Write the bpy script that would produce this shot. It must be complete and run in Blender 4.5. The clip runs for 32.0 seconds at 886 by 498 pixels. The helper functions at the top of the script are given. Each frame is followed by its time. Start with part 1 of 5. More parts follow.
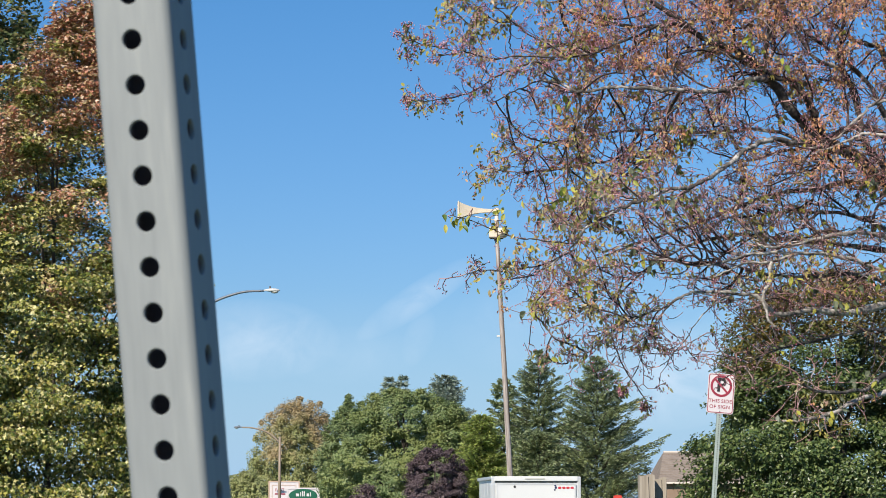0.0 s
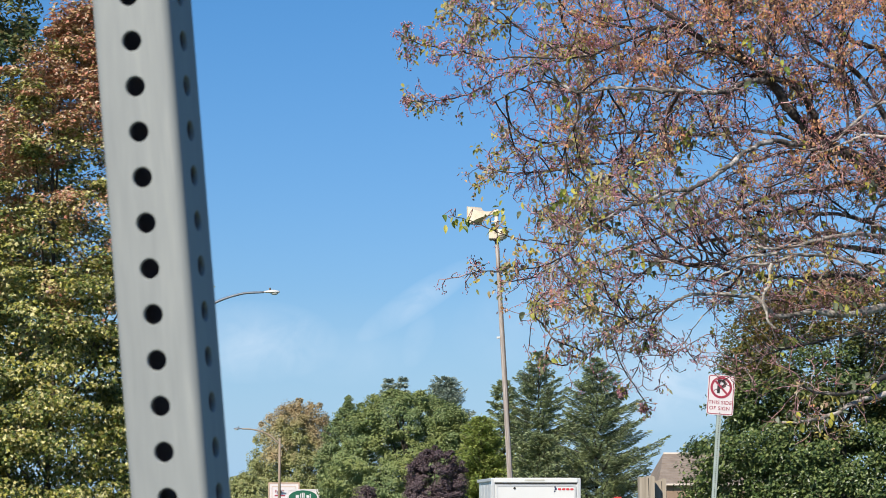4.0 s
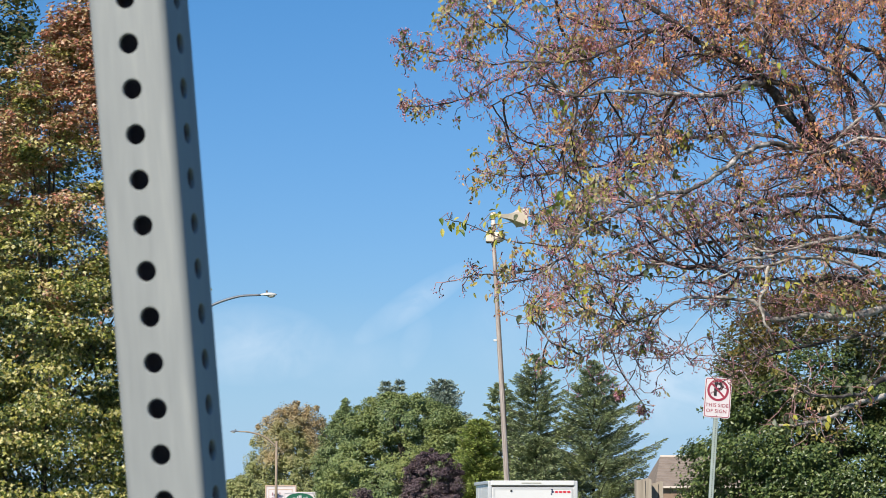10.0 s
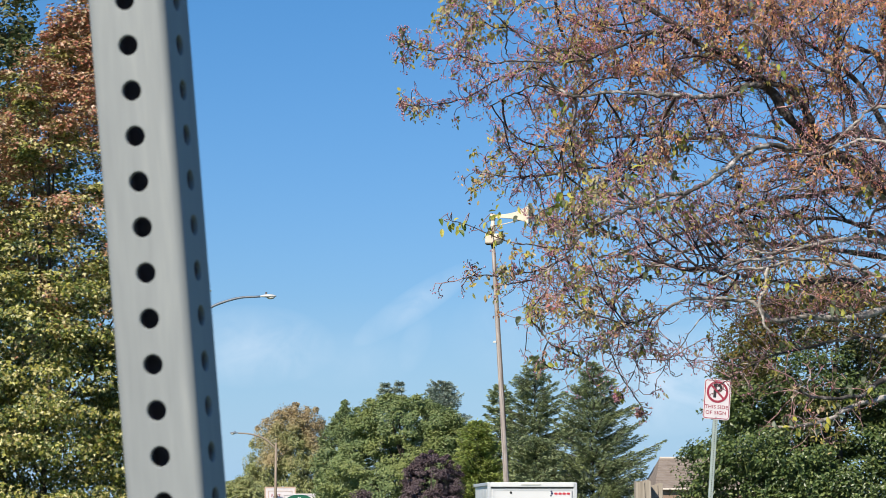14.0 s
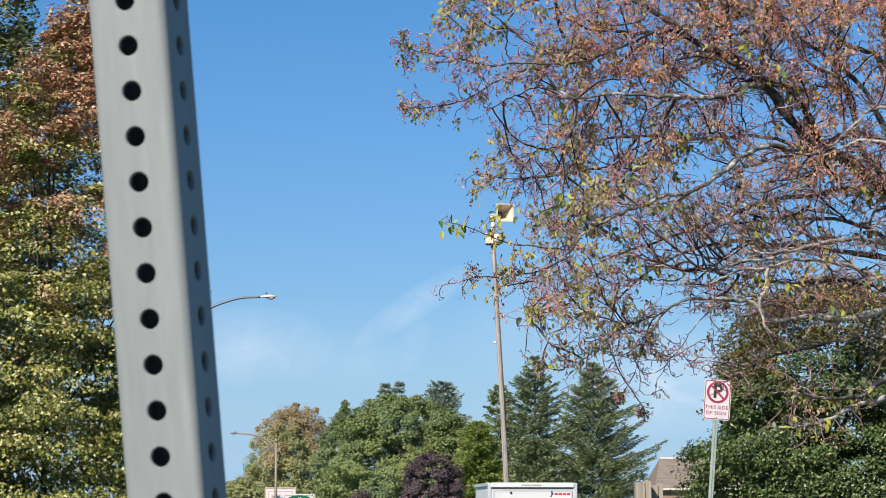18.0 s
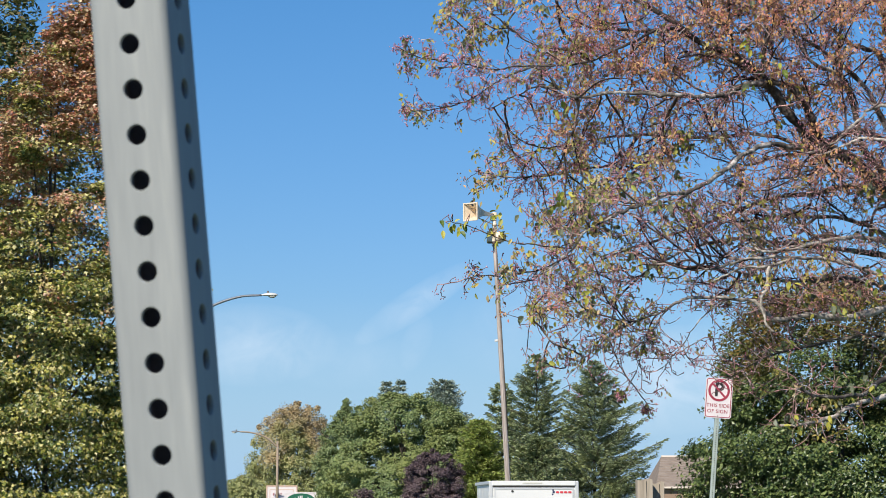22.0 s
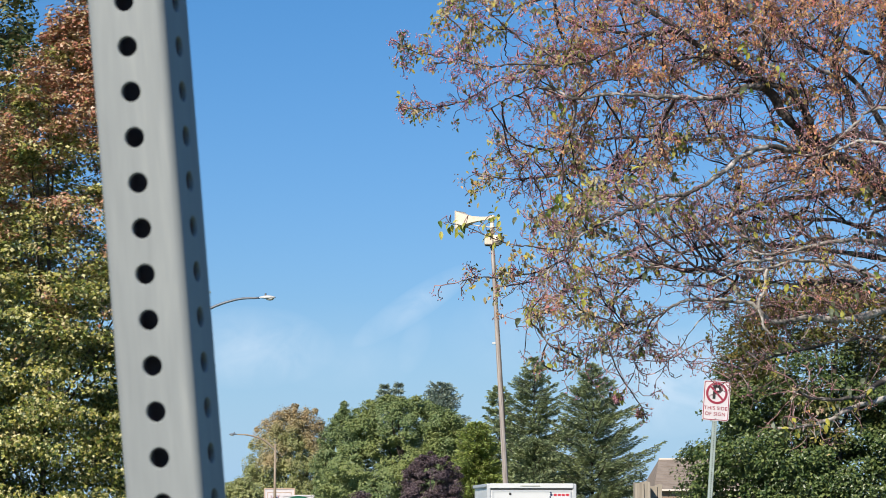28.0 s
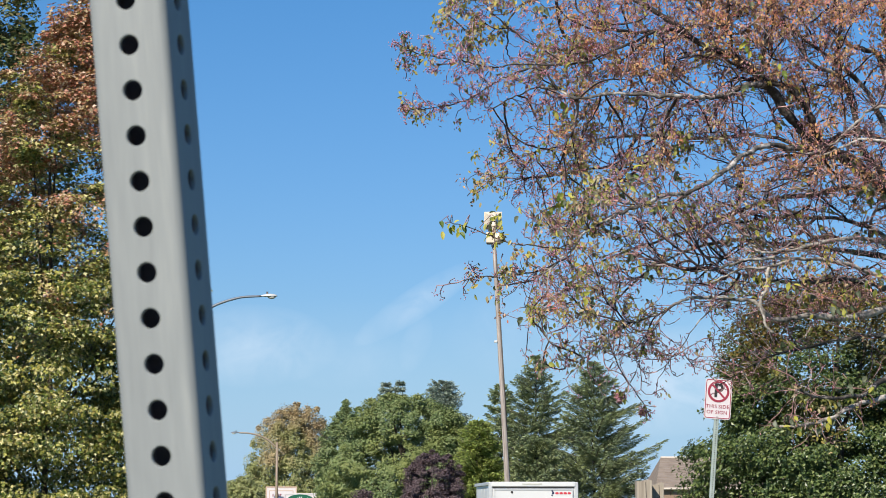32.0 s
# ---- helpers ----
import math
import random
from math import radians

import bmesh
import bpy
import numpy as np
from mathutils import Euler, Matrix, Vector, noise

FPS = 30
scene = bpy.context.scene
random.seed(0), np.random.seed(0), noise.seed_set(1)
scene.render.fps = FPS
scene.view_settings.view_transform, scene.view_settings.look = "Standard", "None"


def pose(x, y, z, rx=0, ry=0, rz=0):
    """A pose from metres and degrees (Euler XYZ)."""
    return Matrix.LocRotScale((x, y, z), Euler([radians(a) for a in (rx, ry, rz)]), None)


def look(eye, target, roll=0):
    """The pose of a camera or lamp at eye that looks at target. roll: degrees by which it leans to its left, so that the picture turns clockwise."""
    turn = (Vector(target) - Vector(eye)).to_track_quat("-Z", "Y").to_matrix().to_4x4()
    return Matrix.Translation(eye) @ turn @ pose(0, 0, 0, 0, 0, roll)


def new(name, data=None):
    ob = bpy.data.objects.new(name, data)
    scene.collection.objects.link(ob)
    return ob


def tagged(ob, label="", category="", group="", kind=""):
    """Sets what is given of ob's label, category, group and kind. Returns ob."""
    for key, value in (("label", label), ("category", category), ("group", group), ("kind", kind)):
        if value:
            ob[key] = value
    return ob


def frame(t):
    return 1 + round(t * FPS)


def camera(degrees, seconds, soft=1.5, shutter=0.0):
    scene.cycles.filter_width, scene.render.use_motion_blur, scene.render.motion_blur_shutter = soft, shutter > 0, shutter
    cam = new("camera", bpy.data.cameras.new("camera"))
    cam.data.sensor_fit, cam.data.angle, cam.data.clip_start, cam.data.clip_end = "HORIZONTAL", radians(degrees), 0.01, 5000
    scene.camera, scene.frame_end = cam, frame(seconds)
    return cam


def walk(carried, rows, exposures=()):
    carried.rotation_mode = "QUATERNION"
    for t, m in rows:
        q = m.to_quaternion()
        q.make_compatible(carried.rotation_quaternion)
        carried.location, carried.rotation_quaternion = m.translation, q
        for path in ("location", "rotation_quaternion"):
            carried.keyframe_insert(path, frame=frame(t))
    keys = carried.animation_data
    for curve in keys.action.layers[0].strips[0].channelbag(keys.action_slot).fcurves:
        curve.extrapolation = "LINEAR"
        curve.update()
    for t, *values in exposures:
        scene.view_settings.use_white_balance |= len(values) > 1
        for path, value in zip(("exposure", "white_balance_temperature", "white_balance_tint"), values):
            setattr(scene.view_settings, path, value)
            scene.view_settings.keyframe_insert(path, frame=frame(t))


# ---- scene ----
# ---------------------------------------------------------------- camera
cam = camera(20, 32.0, soft=0.9)
# a phone held still beside a sign post: it only turns a little (seconds, yaw, pitch in degrees)
TURNS = [
    (0, 0.077, 5.860), (0.5, 0.081, 5.861), (1, 0.083, 5.871), (1.5, 0.081, 5.861), (2, 0.082, 5.859), (2.5, 0.085, 5.856),
    (3, 0.091, 5.861), (3.5, 0.088, 5.871), (5.5, 0.020, 5.961), (6, 0.016, 5.960), (6.5, 0.001, 5.965), (7, -0.003, 5.981),
    (7.5, -0.003, 5.974), (8, -0.003, 5.971), (8.5, 0.000, 5.960), (9, 0.000, 5.957), (9.5, 0.002, 5.956), (10, 0.002, 5.956),
    (10.5, -0.001, 5.957), (11, 0.004, 5.955), (11.5, 0.006, 5.958), (12, 0.003, 5.967), (12.5, -0.002, 5.975), (13, -0.010, 5.987),
    (13.5, -0.011, 5.994), (14, -0.010, 5.993), (14.5, -0.009, 5.997), (16.5, -0.017, 6.004), (17, -0.013, 6.010), (17.5, -0.004, 5.998),
    (18, -0.005, 6.002), (18.5, -0.002, 5.997), (19, -0.005, 5.990), (19.5, 0.000, 5.964), (20, 0.029, 5.944), (20.5, 0.030, 5.942),
    (21, 0.038, 5.946), (21.5, 0.027, 5.959), (22, 0.026, 5.962), (22.5, 0.022, 5.968), (23, 0.028, 5.969), (23.5, 0.028, 5.966),
    (24, 0.025, 5.963), (24.5, 0.012, 5.976), (25, 0.011, 5.977), (25.5, 0.009, 5.978), (27.5, -0.017, 6.013), (28, -0.026, 6.022),
    (28.5, -0.029, 6.035), (29, -0.028, 6.034), (29.5, -0.031, 6.023), (30, -0.021, 6.020), (30.5, -0.016, 6.016), (31, -0.006, 6.003),
    (31.5, -0.004, 6.015), (32, 0.014, 5.984),
]
walk(cam, [(t, pose(0, 0, 1.5, 90 + pitch, 0, yaw)) for t, yaw, pitch in TURNS], exposures=[(0, 0.25), (32, 0.25)])
cam.data.dof.use_dof = True
cam.data.dof.focus_distance = 60
cam.data.dof.aperture_fstop = 58

# ---------------------------------------------------------------- light
SUN_EL, SUN_AZ = 37.0, 27.0          # degrees up, degrees to the left of straight behind the camera
to_sun = Vector((-math.sin(radians(SUN_AZ)) * math.cos(radians(SUN_EL)),
                 -math.cos(radians(SUN_AZ)) * math.cos(radians(SUN_EL)), math.sin(radians(SUN_EL))))
sun = new("sun", bpy.data.lights.new("sun", "SUN"))
sun.data.energy, sun.data.angle, sun.data.color = 5.0, radians(0.53), (1.0, 0.92, 0.79)
sun.matrix_world = look((0, 0, 60), Vector((0, 0, 60)) - to_sun)

world = bpy.data.worlds.new("sky")
scene.world = world
world.use_nodes = True
wn, wl = world.node_tree.nodes, world.node_tree.links
wn.clear()


def wnode(kind, **values):
    n = wn.new(kind)
    for k, v in values.items():
        n.inputs[k].default_value = v
    return n


sky = wn.new("ShaderNodeTexSky")
sky.sky_type, sky.sun_disc = "NISHITA", False
sky.sun_elevation = radians(SUN_EL)
sky.sun_rotation = math.atan2(to_sun.x, to_sun.y)
sky.altitude, sky.air_density, sky.dust_density, sky.ozone_density = 200, 1.0, 0.3, 3.0
coord = wn.new("ShaderNodeTexCoord")
# the blue deepens upwards
parts_of = wn.new("ShaderNodeSeparateXYZ")
wl.new(coord.outputs["Generated"], parts_of.inputs[0])
height_of = wn.new("ShaderNodeMapRange")
height_of.inputs["From Min"].default_value, height_of.inputs["From Max"].default_value = 0.07, 0.2
wl.new(parts_of.outputs["Z"], height_of.inputs["Value"])
hue = wn.new("ShaderNodeMix")
hue.data_type = "RGBA"
hue.inputs["A"].default_value, hue.inputs["B"].default_value = (0.72, 0.99, 1.36, 1), (0.545, 1.02, 1.43, 1)
wl.new(height_of.outputs["Result"], hue.inputs["Factor"])
tint = wn.new("ShaderNodeMix")
tint.data_type, tint.blend_type = "RGBA", "MULTIPLY"
tint.inputs["Factor"].default_value = 1.0
wl.new(sky.outputs["Color"], tint.inputs["A"])
wl.new(hue.outputs["Result"], tint.inputs["B"])


def wmath(op, a, b):
    n = wn.new("ShaderNodeMath")
    n.operation = op
    for k, v in enumerate((a, b)):
        if isinstance(v, (int, float)):
            n.inputs[k].default_value = v
        else:
            wl.new(v, n.inputs[k])
    return n.outputs[0]


# thin high cloud: torn streaks and faint veils low over the trees (bearing, rise, half length, half height, slant in degrees, strength)
ahead = wmath("MAXIMUM", parts_of.outputs["Y"], 0.05)
plane = wn.new("ShaderNodeCombineXYZ")
wl.new(wmath("DIVIDE", parts_of.outputs["X"], ahead), plane.inputs["X"])
wl.new(wmath("DIVIDE", parts_of.outputs["Z"], ahead), plane.inputs["Y"])
torn = wnode("ShaderNodeTexNoise", Scale=55.0, Detail=6.0, Roughness=0.6, Distortion=0.6)
wl.new(plane.outputs[0], torn.inputs["Vector"])
soft_noise = wn.new("ShaderNodeMapRange")
soft_noise.inputs["From Min"].default_value, soft_noise.inputs["From Max"].default_value = 0.32, 0.68
wl.new(torn.outputs["Fac"], soft_noise.inputs["Value"])
amount = None
for bearing, rise, a, b, slant, strength in ((-0.078, 0.066, 0.036, 0.017, 0, 0.40), (-0.011, 0.083, 0.030, 0.0065, 33, 0.40), (0.092, 0.052, 0.04, 0.022, 8, 0.62),
                                             (-0.011, 0.067, 0.006, 0.012, -20, 0.16), (-0.04, 0.06, 0.03, 0.012, 0, 0.14), (0.03, 0.075, 0.03, 0.02, 20, 0.14)):
    shift = wn.new("ShaderNodeMapping")
    shift.vector_type = "TEXTURE"
    shift.inputs["Location"].default_value = (bearing, rise, 0)
    shift.inputs["Rotation"].default_value = (0, 0, radians(slant))
    shift.inputs["Scale"].default_value = (a, b, 1)
    wl.new(plane.outputs[0], shift.inputs["Vector"])
    ball = wn.new("ShaderNodeTexGradient")
    ball.gradient_type = "SPHERICAL"
    wl.new(shift.outputs[0], ball.inputs["Vector"])
    one = wmath("MULTIPLY", wmath("POWER", ball.outputs["Fac"], 0.7), strength)
    amount = one if amount is None else wmath("ADD", amount, one)
haze = wn.new("ShaderNodeMapRange")
haze.inputs["From Min"].default_value, haze.inputs["From Max"].default_value = 0.085, 0.01
haze.inputs["To Max"].default_value = 0.85
wl.new(parts_of.outputs["Z"], haze.inputs["Value"])
pale = wn.new("ShaderNodeMix")
pale.data_type = "RGBA"
pale.inputs["B"].default_value = (5.3, 8.2, 11.7, 1)
wl.new(haze.outputs["Result"], pale.inputs["Factor"])
wl.new(tint.outputs["Result"], pale.inputs["A"])
amount = wmath("MULTIPLY", amount, wmath("ADD", soft_noise.outputs["Result"], 0.35))
cloud = wn.new("ShaderNodeMix")
cloud.data_type = "RGBA"
cloud.inputs["B"].default_value = (9.0, 11.0, 13.2, 1)
wl.new(pale.outputs["Result"], cloud.inputs["A"])
wl.new(amount, cloud.inputs["Factor"])
back = wnode("ShaderNodeBackground", Strength=0.063)
out = wn.new("ShaderNodeOutputWorld")
wl.new(cloud.outputs["Result"], back.inputs["Color"])
wl.new(back.outputs["Background"], out.inputs["Surface"])


# ---------------------------------------------------------------- materials
def surface(name, colors, scale=6.0, rough=0.6, metal=0.0, bump=0.2, fine=60.0, spread=(0.3, 0.7), object_random=0.0, stretch_z=1.0, gloss_var=0.1):
    """A material of two or three colours mixed by coarse noise, with fine grain and relief. scale, fine: noise per metre."""
    m = bpy.data.materials.new(name)
    m.use_nodes = True
    n, l = m.node_tree.nodes, m.node_tree.links
    bsdf = n["Principled BSDF"]
    tc = n.new("ShaderNodeTexCoord")
    mp = n.new("ShaderNodeMapping")
    mp.inputs["Scale"].default_value = (1, 1, stretch_z)
    l.new(tc.outputs["Object"], mp.inputs["Vector"])
    big = n.new("ShaderNodeTexNoise")
    big.inputs["Scale"].default_value, big.inputs["Detail"].default_value = scale, 5
    small = n.new("ShaderNodeTexNoise")
    small.inputs["Scale"].default_value, small.inputs["Detail"].default_value = fine, 4
    l.new(mp.outputs["Vector"], big.inputs["Vector"])
    l.new(mp.outputs["Vector"], small.inputs["Vector"])
    both = n.new("ShaderNodeMix")
    both.inputs["Factor"].default_value = 0.35
    l.new(big.outputs["Fac"], both.inputs["A"])
    l.new(small.outputs["Fac"], both.inputs["B"])
    ramp = n.new("ShaderNodeValToRGB")
    els = ramp.color_ramp.elements
    while len(els) < len(colors):
        els.new(0.5)
    for i, (e, c) in enumerate(zip(els, colors)):
        e.position = spread[0] + (spread[1] - spread[0]) * i / max(1, len(colors) - 1)
        e.color = (*c, 1)
    l.new(both.outputs["Result"], ramp.inputs["Fac"])
    l.new(ramp.outputs["Color"], bsdf.inputs["Base Color"])
    rr = n.new("ShaderNodeMapRange")
    rr.inputs["To Min"].default_value, rr.inputs["To Max"].default_value = max(0.02, rough - gloss_var), min(1, rough + gloss_var)
    l.new(small.outputs["Fac"], rr.inputs["Value"])
    l.new(rr.outputs["Result"], bsdf.inputs["Roughness"])
    bsdf.inputs["Metallic"].default_value = metal
    if bump:
        b = n.new("ShaderNodeBump")
        b.inputs["Strength"].default_value, b.inputs["Distance"].default_value = bump, 0.3 / fine
        l.new(small.outputs["Fac"], b.inputs["Height"])
        l.new(b.outputs["Normal"], bsdf.inputs["Normal"])
    return m


def foliage(name, colors, patch=0.5, patch_colors=None, rough=0.45, through_light=0.3, patch_spread=(0.42, 0.6), by_height=None, by_object=False):
    """Leaf material: each leaf its own shade by its island, and patches of a second range of colours by coarse noise (by_height: low and high end of the turn to it)."""
    m = bpy.data.materials.new(name)
    m.use_nodes = True
    n, l = m.node_tree.nodes, m.node_tree.links
    bsdf, outp = n["Principled BSDF"], n["Material Output"]
    geo = n.new("ShaderNodeObjectInfo" if by_object else "ShaderNodeNewGeometry")
    shade = geo.outputs["Random" if by_object else "Random Per Island"]

    def ramp_of(cols):
        r = n.new("ShaderNodeValToRGB")
        els = r.color_ramp.elements
        while len(els) < len(cols):
            els.new(0.5)
        for i, (e, c) in enumerate(zip(els, cols)):
            e.position, e.color = i / max(1, len(cols) - 1), (*c, 1)
        l.new(shade, r.inputs["Fac"])
        return r.outputs["Color"]

    color = ramp_of(colors)
    if patch_colors:
        tc = n.new("ShaderNodeTexCoord")
        tex = n.new("ShaderNodeTexNoise")
        tex.inputs["Scale"].default_value, tex.inputs["Detail"].default_value = patch, 3
        l.new(tc.outputs["Object"], tex.inputs["Vector"])
        value = tex.outputs["Fac"]
        if by_height:
            sep = n.new("ShaderNodeSeparateXYZ")
            l.new(tc.outputs["Object"], sep.inputs[0])
            mr = n.new("ShaderNodeMapRange")
            mr.inputs["From Min"].default_value, mr.inputs["From Max"].default_value = by_height
            mr.inputs["To Min"].default_value, mr.inputs["To Max"].default_value = -0.22, 0.2
            l.new(sep.outputs["Z"], mr.inputs["Value"])
            add = n.new("ShaderNodeMath")
            add.operation = "ADD"
            l.new(value, add.inputs[0])
            l.new(mr.outputs["Result"], add.inputs[1])
            value = add.outputs[0]
        rng = n.new("ShaderNodeMapRange")
        rng.inputs["From Min"].default_value, rng.inputs["From Max"].default_value = patch_spread
        l.new(value, rng.inputs["Value"])
        mix = n.new("ShaderNodeMix")
        mix.data_type = "RGBA"
        l.new(rng.outputs["Result"], mix.inputs["Factor"])
        l.new(color, mix.inputs["A"])
        l.new(ramp_of(patch_colors), mix.inputs["B"])
        color = mix.outputs["Result"]
    l.new(color, bsdf.inputs["Base Color"])
    bsdf.inputs["Roughness"].default_value = rough
    if through_light:
        tr = n.new("ShaderNodeBsdfTranslucent")
        l.new(color, tr.inputs["Color"])
        ms = n.new("ShaderNodeMixShader")
        ms.inputs["Fac"].default_value = through_light
        l.new(bsdf.outputs["BSDF"], ms.inputs[1])
        l.new(tr.outputs["BSDF"], ms.inputs[2])
        l.new(ms.outputs["Shader"], outp.inputs["Surface"])
    return m


GALV = surface("galvanised_steel", [(0.215, 0.230, 0.236), (0.265, 0.281, 0.284), (0.35, 0.361, 0.353)], 18, 0.6, 0.0, 0.05, 240, (0.3, 0.72), stretch_z=0.1)
# the unlit inside of the tubes is put into a purplish grey colour
TUBE_INSIDE = surface("shade_toned_tube_inside", [(0.20, 0.17, 0.19), (0.30, 0.26, 0.28)], 20, 0.9, 0, 0.1, 120)
GALV_GREEN = surface("weathered_sign_post_steel", [(0.30, 0.36, 0.33), (0.42, 0.48, 0.45)], 9, 0.55, 0.2, 0.1, 120)
SIGN_WHITE = surface("reflective_sign_sheet", [(0.62, 0.58, 0.60), (0.72, 0.67, 0.69)], 5, 0.4, 0, 0.02, 90)
SIGN_RED = surface("faded_sign_red", [(0.27, 0.022, 0.05), (0.36, 0.045, 0.075)], 20, 0.45, 0, 0.02, 90)
SIGN_BLACK = surface("sign_black", [(0.012, 0.012, 0.014), (0.03, 0.03, 0.03)], 20, 0.5, 0, 0.02, 90)
POLE_WOOD = surface("weathered_pole_wood", [(0.14, 0.112, 0.105), (0.36, 0.31, 0.28), (0.55, 0.485, 0.445)], 14, 0.85, 0, 0.5, 40, (0.3, 0.7), stretch_z=0.06)
POST_WOOD = surface("grey_fence_wood", [(0.22, 0.18, 0.14), (0.36, 0.31, 0.25), (0.46, 0.40, 0.33)], 12, 0.85, 0, 0.6, 60, (0.32, 0.68), stretch_z=0.05)
HORN_PAINT = surface("cream_siren_paint", [(0.56, 0.44, 0.31), (0.70, 0.58, 0.44), (0.76, 0.66, 0.52)], 2.5, 0.45, 0, 0.1, 30, (0.25, 0.6))
HORN_SHADE = surface("horn_depth_shade", [(0.05, 0.035, 0.025), (0.08, 0.06, 0.04)], 4, 0.7, 0, 0.1, 30)
BRACKET = surface("dull_iron", [(0.10, 0.09, 0.085), (0.17, 0.15, 0.14)], 8, 0.6, 0.5, 0.1, 60)
LAMP_GREY = surface("brushed_lamp_aluminium", [(0.13, 0.15, 0.18), (0.19, 0.21, 0.25)], 4, 0.5, 0.2, 0.05, 60)
LAMP_SHELL = surface("white_luminaire_shell", [(0.56, 0.56, 0.55), (0.66, 0.66, 0.64)], 4, 0.4, 0.1, 0.05, 60)
LAMP_TAN = surface("tan_lamp_pole_paint", [(0.26, 0.20, 0.145), (0.34, 0.27, 0.20)], 3, 0.6, 0, 0.1, 40)
LENS = surface("prismatic_lens", [(0.5, 0.5, 0.46), (0.62, 0.62, 0.58)], 10, 0.2, 0, 0.1, 80)
TRAILER = surface("white_trailer_paint", [(0.64, 0.65, 0.66), (0.72, 0.72, 0.72)], 1.5, 0.35, 0, 0.03, 40)
TRAILER_TRIM = surface("bare_aluminium_trim", [(0.58, 0.59, 0.60), (0.68, 0.69, 0.70)], 4, 0.4, 0.3, 0.05, 60)
RUBBER = surface("black_rubber", [(0.015, 0.015, 0.015), (0.035, 0.035, 0.035)], 10, 0.8, 0, 0.2, 80)
LOGO_RED = surface("logo_red", [(0.50, 0.03, 0.05), (0.60, 0.05, 0.07)], 20, 0.45, 0, 0, 60)
LOGO_BLUE = surface("logo_dark_blue", [(0.02, 0.025, 0.08), (0.03, 0.04, 0.10)], 20, 0.45, 0, 0, 60)
SHOP_GREEN = surface("shop_sign_green", [(0.008, 0.09, 0.05), (0.012, 0.12, 0.07)], 3, 0.4, 0, 0, 40)
SHOP_FRAME = surface("shop_sign_frame", [(0.52, 0.36, 0.27), (0.60, 0.44, 0.34)], 3, 0.5, 0, 0.05, 40)
ROOF = surface("brown_shingles", [(0.19, 0.15, 0.12), (0.26, 0.21, 0.175), (0.31, 0.26, 0.22)], 2.2, 0.9, 0, 0.4, 14, (0.3, 0.7))
BRICK_TAN = surface("brown_siding", [(0.24, 0.16, 0.11), (0.31, 0.22, 0.16)], 2, 0.8, 0, 0.2, 20)
GUTTER = surface("cream_gutter", [(0.62, 0.54, 0.46), (0.70, 0.62, 0.54)], 3, 0.5, 0, 0.05, 30)
GLASS_DARK = surface("dark_window_glass", [(0.02, 0.024, 0.03), (0.03, 0.035, 0.04)], 2, 0.08, 0, 0, 30)
CAR_PAINT = surface("grey_car_paint", [(0.20, 0.21, 0.23), (0.24, 0.25, 0.27)], 1.5, 0.25, 0.4, 0.02, 60)
CAR_TRIM = surface("bright_car_trim", [(0.6, 0.6, 0.6), (0.7, 0.7, 0.7)], 5, 0.3, 0.6, 0, 60)
MARKER_RED = surface("red_marker_plastic", [(0.55, 0.04, 0.03), (0.65, 0.06, 0.04)], 5, 0.5, 0, 0, 60)
GRASS = surface("mown_grass", [(0.035, 0.055, 0.02), (0.06, 0.085, 0.03), (0.10, 0.10, 0.045)], 0.4, 0.95, 0, 0.6, 25, (0.3, 0.7))
# fruit tree bark in three tones, sun and shade put into the colour
BARK_GREY = surface("grey_fruit_tree_bark", [(0.045, 0.037, 0.033), (0.13, 0.115, 0.105), (0.50, 0.46, 0.43)], 8, 0.9, 0, 1.0, 32, (0.40, 0.64))
BARK_SHADE = surface("fruit_tree_bark_shade_tone", [(0.03, 0.024, 0.021), (0.085, 0.072, 0.064), (0.30, 0.27, 0.25)], 8, 0.9, 0, 1.0, 32, (0.42, 0.78))
BARK_SUN = surface("fruit_tree_bark_sun_tone", [(0.09, 0.075, 0.065), (0.30, 0.265, 0.235), (0.56, 0.51, 0.46)], 8, 0.9, 0, 1.0, 32, (0.38, 0.62))
BARK_DARK = surface("dark_bark", [(0.05, 0.04, 0.03), (0.12, 0.10, 0.08)], 6, 0.9, 0, 0.6, 40)
BRANCH = foliage("dark_branch_bark", [(0.022, 0.015, 0.014), (0.06, 0.038, 0.034), (0.03, 0.019, 0.018), (0.11, 0.072, 0.064)], 3.0, [(0.30, 0.25, 0.24), (0.20, 0.155, 0.15)], rough=0.85, through_light=0, patch_spread=(0.58, 0.66))
# pale patches put sunlit twigs into the colour, beside near-black ones
TWIG = foliage("purple_brown_twig", [(0.016, 0.010, 0.010), (0.17, 0.082, 0.08), (0.50, 0.28, 0.27), (0.022, 0.013, 0.013), (0.66, 0.38, 0.36)], 5.0,
               [(0.46, 0.38, 0.36), (0.54, 0.46, 0.44), (0.40, 0.29, 0.27), (0.30, 0.18, 0.165), (0.46, 0.23, 0.215)], rough=0.7, through_light=0, patch_spread=(0.53, 0.61))
BERRY = foliage("red_berries", [(0.24, 0.08, 0.12), (0.64, 0.27, 0.36), (0.74, 0.43, 0.52), (0.52, 0.15, 0.22), (0.34, 0.12, 0.17)], rough=0.4, through_light=0)
CRAB_LEAF = foliage("grey_green_fruit_tree_leaves", [(0.17, 0.18, 0.10), (0.34, 0.32, 0.16), (0.48, 0.40, 0.22), (0.56, 0.41, 0.24), (0.13, 0.15, 0.10), (0.52, 0.29, 0.21)], through_light=0.25)
